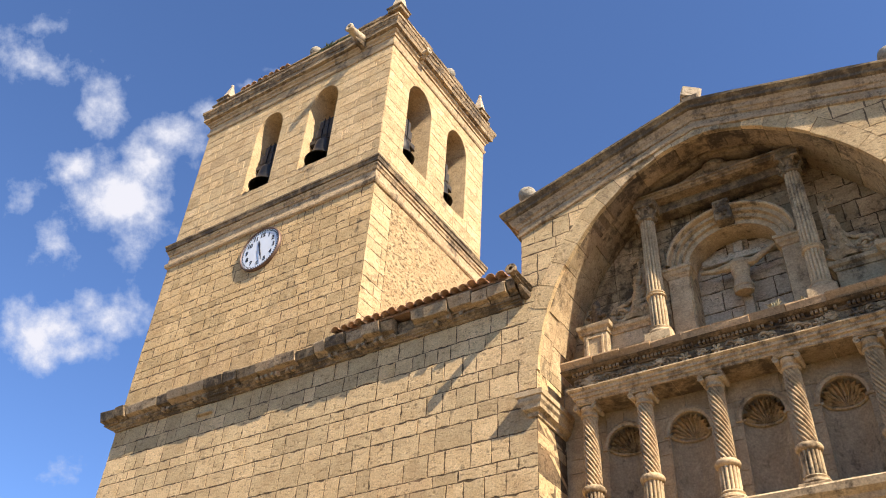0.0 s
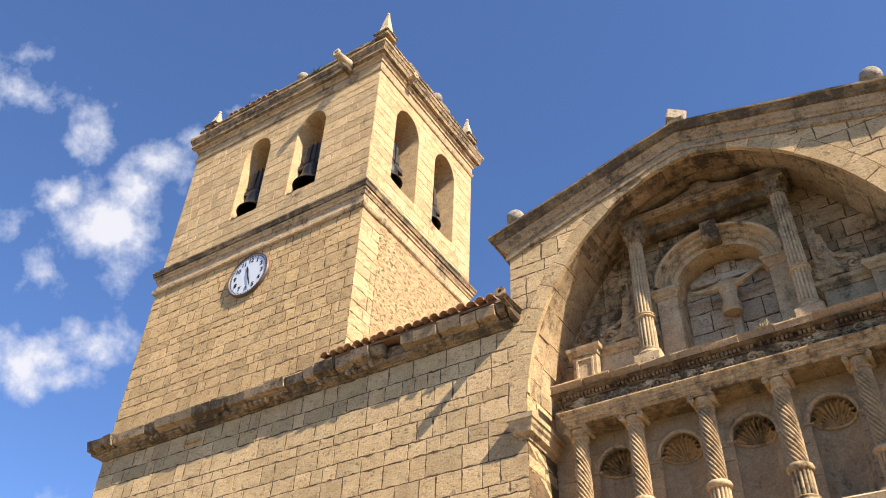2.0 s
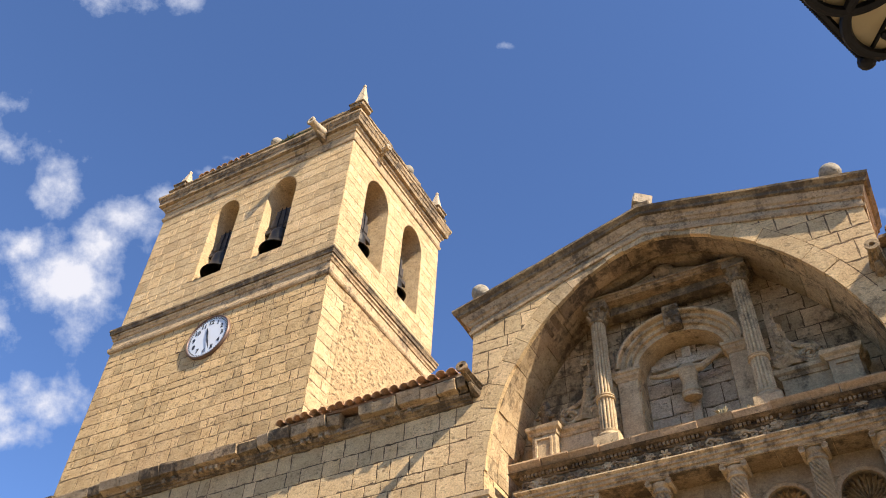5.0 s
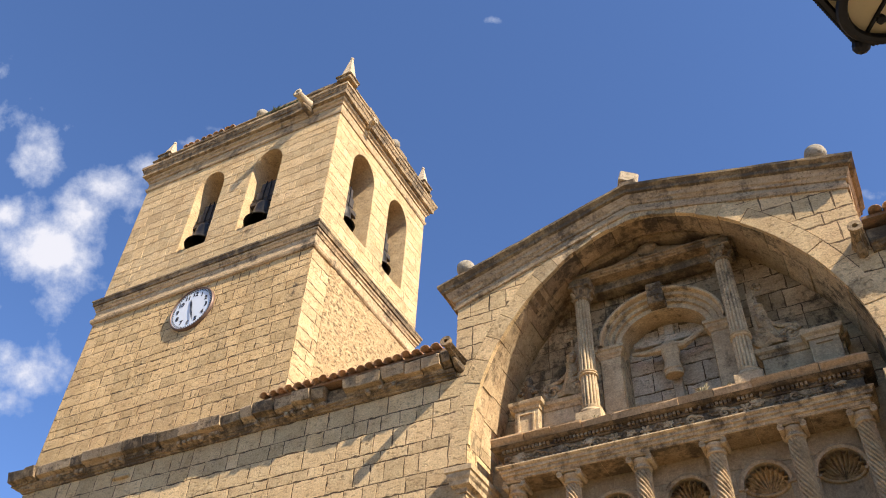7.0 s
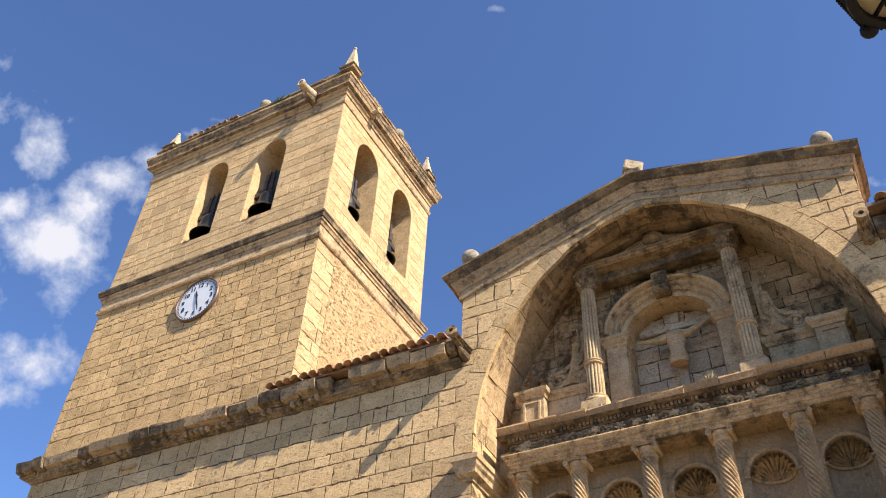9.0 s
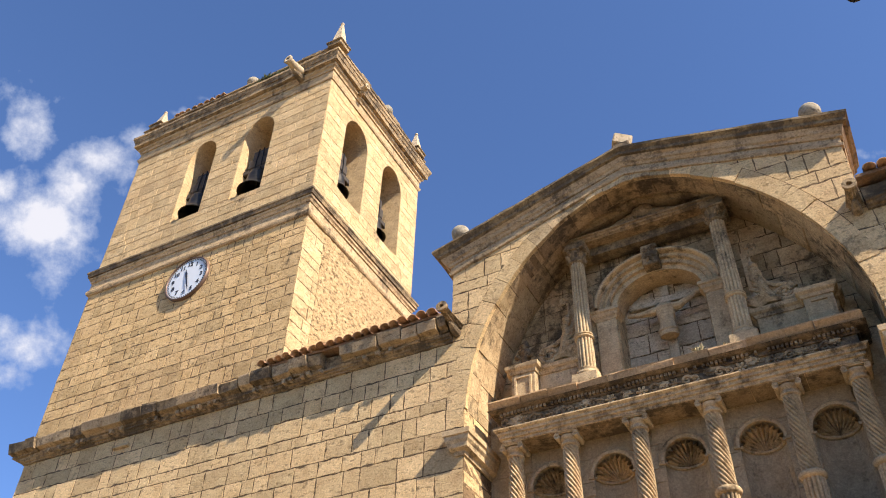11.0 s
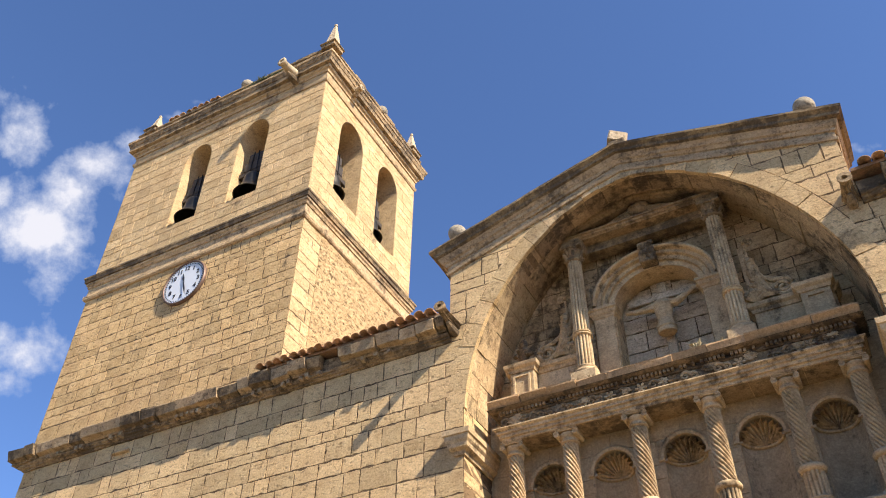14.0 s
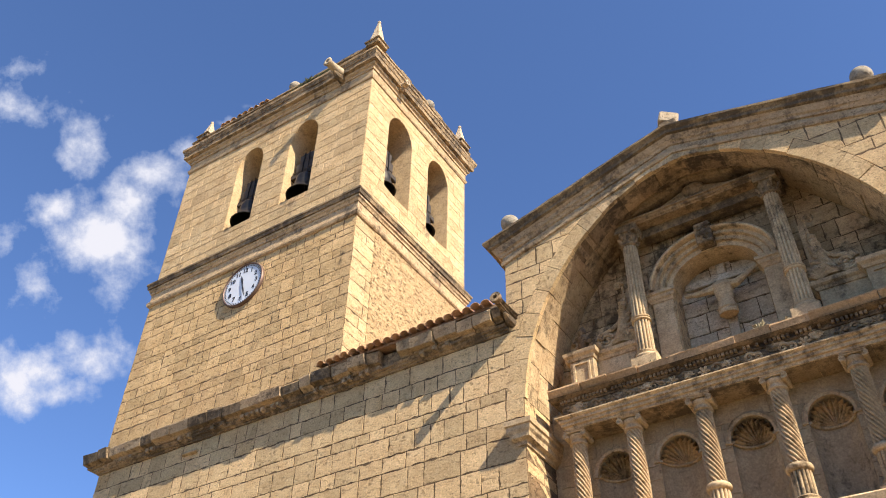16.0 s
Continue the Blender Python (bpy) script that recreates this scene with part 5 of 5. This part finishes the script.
for k in range(N8):
    j = (k + 1) % N8
    bm = bmesh.new()
    vs = [bm.verts.new(p) for p in (pts[k], pts[j], low[j], low[k])]
    bm.faces.new(vs)
    bmesh.ops.solidify(bm, geom=bm.faces[:], thickness=0.006)
    part("glass_pane", bm, GLASS, lamp, "cream glass pane")
    bm = bmesh.new()
    tube(bm, [pts[k], low[k]], 0.010, 6)
    part("glazing_bar", bm, IRON, lamp)
    bm = bmesh.new()
    bmesh.ops.create_icosphere(bm, subdivisions=2, radius=0.036, matrix=Matrix.Translation(Vector(pts[k]) + Vector((0, 0, -0.012))))
    c = Vector(pts[k])
    inward = Vector((-c.x, -c.y, 0)).normalized()
    across = Vector((-inward.y, inward.x, 0))
    loop = [c + inward * (0.225 + 0.185 * math.cos(t)) + across * 0.185 * math.sin(t) + Vector((0, 0, -0.02)) for t in np.linspace(0, 2 * math.pi, 41)]
    tube(bm, loop, 0.022, 8)
    bmesh.ops.create_icosphere(bm, subdivisions=1, radius=0.022, matrix=Matrix.Translation(c + inward * 0.13 + Vector((0, 0, -0.03))))
    part("corner_scroll", bm, IRON, lamp)
bm = bmesh.new()
top = ring_points(0.12, 4.95)
for k in range(N8):
    j = (k + 1) % N8
    bm.faces.new([bm.verts.new(p) for p in (pts[k], pts[j], top[j], top[k])])
bm.faces.new([bm.verts.new(p) for p in top])
part("roof", bm, IRON, lamp)
bm = bmesh.new()
lathe(bm, [(0.05, 4.25), (0.10, 4.45), (0.075, 4.52), (0.12, 4.62)], 16)
part("lantern_foot", bm, IRON, lamp)

# ---------------------------------------------------------------- unseen wall added behind the viewer to cut sky fill, sky backdrop
PLASTER = plain("old_plaster", (0.34, 0.27, 0.19), 0.9, 0.0, 0.25, 2.0)
structure("wall_opposite", box_mesh("wall_opposite", -45, 30, -7.5, -6.5, 0, 10.5), PLASTER, "unseen plain plastered wall added across the square to block sky light", "wall")

CLOUDS = [
    (-909, -17, 122, 97, 1.15),
    (-1011, 42, 73, 52, 0.9),
    (-840, 50, 81, 89, 0.95),
    (-870, -90, 89, 81, 0.8),
    (-750, 122, 122, 62, 0.8),
    (-689, 168, 65, 45, 0.6),
    (-1101, 287, 122, 62, 0.62),
    (-932, 194, 78, 97, 0.72),
    (-1162, 320, 65, 65, 0.6),
    (-1104, -350, 106, 97, 1.0),
    (-929, -300, 114, 73, 0.85),
    (-1021, -390, 130, 49, 0.7),
    (-1064, -126, 81, 73, 0.55),
    (-1137, -19, 73, 57, 0.5),
    (-1070, -668, 97, 65, 0.4),
    (-594, 240, 49, 19, 0.4),
    (-814, 641, 114, 45, 0.6),
    (-665, 648, 65, 41, 0.75),
    (101, 551, 42, 16, 0.5),
    (-1072, 382, 81, 49, 0.5),
    (-935, 209, 81, 81, 0.5),
    (965, 212, 65, 23, 0.4),
    (-540, 280, 57, 15, 0.35),
]


def cloud_material():
    m = bpy.data.materials.new("cloud")
    m.use_nodes = True
    nt = m.node_tree
    nt.nodes.remove(nt.nodes["Principled BSDF"])
    pos = nt.nodes.new("ShaderNodeTexCoord").outputs["Object"]
    warp = node(nt, "ShaderNodeTexNoise", Scale=0.010, Detail=3.0)
    nt.links.new(pos, warp.inputs["Vector"])
    off = nt.nodes.new("ShaderNodeVectorMath")
    off.operation = "MULTIPLY_ADD"
    nt.links.new(warp.outputs["Color"], off.inputs[0])
    off.inputs[1].default_value, off.inputs[2].default_value = (70, 70, 0), (-35, -35, 0)
    moved = nt.nodes.new("ShaderNodeVectorMath")
    nt.links.new(pos, moved.inputs[0]), nt.links.new(off.outputs[0], moved.inputs[1])
    total = None
    for u, v, ru, rv, s in CLOUDS:
        mp = nt.nodes.new("ShaderNodeMapping")
        mp.vector_type = "TEXTURE"
        mp.inputs["Location"].default_value, mp.inputs["Scale"].default_value = (u, v, 0), (ru, rv, 1)
        nt.links.new(moved.outputs[0], mp.inputs["Vector"])
        ln = nt.nodes.new("ShaderNodeVectorMath")
        ln.operation = "LENGTH"
        nt.links.new(mp.outputs[0], ln.inputs[0])
        fall = nt.nodes.new("ShaderNodeMapRange")
        fall.interpolation_type = "SMOOTHSTEP"
        fall.inputs["From Min"].default_value, fall.inputs["From Max"].default_value = 0.0, 1.9
        fall.inputs["To Min"].default_value, fall.inputs["To Max"].default_value = s, -0.35
        nt.links.new(ln.outputs["Value"], fall.inputs["Value"])
        if total is None:
            total = fall.outputs[0]
        else:
            mx = nt.nodes.new("ShaderNodeMath")
            mx.operation = "MAXIMUM"
            nt.links.new(total, mx.inputs[0]), nt.links.new(fall.outputs[0], mx.inputs[1])
            total = mx.outputs[0]
    fbm = node(nt, "ShaderNodeTexNoise", Scale=0.013, Detail=9.0, Roughness=0.62)
    nt.links.new(pos, fbm.inputs["Vector"])
    add = nt.nodes.new("ShaderNodeMath")
    add.operation = "MULTIPLY_ADD"
    nt.links.new(fbm.outputs["Fac"], add.inputs[0])
    add.inputs[1].default_value = 1.9
    shift = nt.nodes.new("ShaderNodeMath")
    shift.operation = "ADD"
    nt.links.new(total, shift.inputs[0])
    shift.inputs[1].default_value = -1.16
    nt.links.new(shift.outputs[0], add.inputs[2])
    alpha = ramp(nt, add.outputs[0], 0.0, 0.80, (0, 0, 0, 1), (0.93, 0.93, 0.93, 1))
    emit = nt.nodes.new("ShaderNodeEmission")
    shade = ramp(nt, add.outputs[0], 0.1, 0.9, (0.62, 0.72, 0.90, 1), (0.96, 0.97, 1.0, 1))
    nt.links.new(shade, emit.inputs["Color"])
    emit.inputs["Strength"].default_value = 0.47
    clear = nt.nodes.new("ShaderNodeBsdfTransparent")
    both = nt.nodes.new("ShaderNodeMixShader")
    nt.links.new(alpha, both.inputs[0]), nt.links.new(clear.outputs[0], both.inputs[1]), nt.links.new(emit.outputs[0], both.inputs[2])
    nt.links.new(both.outputs[0], nt.nodes["Material Output"].inputs["Surface"])
    return m


sheet = mesh_of("backdrop", [(-1900, -1300, 0), (1500, -1300, 0), (1500, 1300, 0), (-1900, 1300, 0)], [[0, 1, 2, 3]])
structure("backdrop", sheet, cloud_material(), "scattered white fair-weather clouds in a blue sky", "sky", pose(0, 0, 1.6, 133, 0, 30) @ Matrix.Translation((0, 0, -2000)))
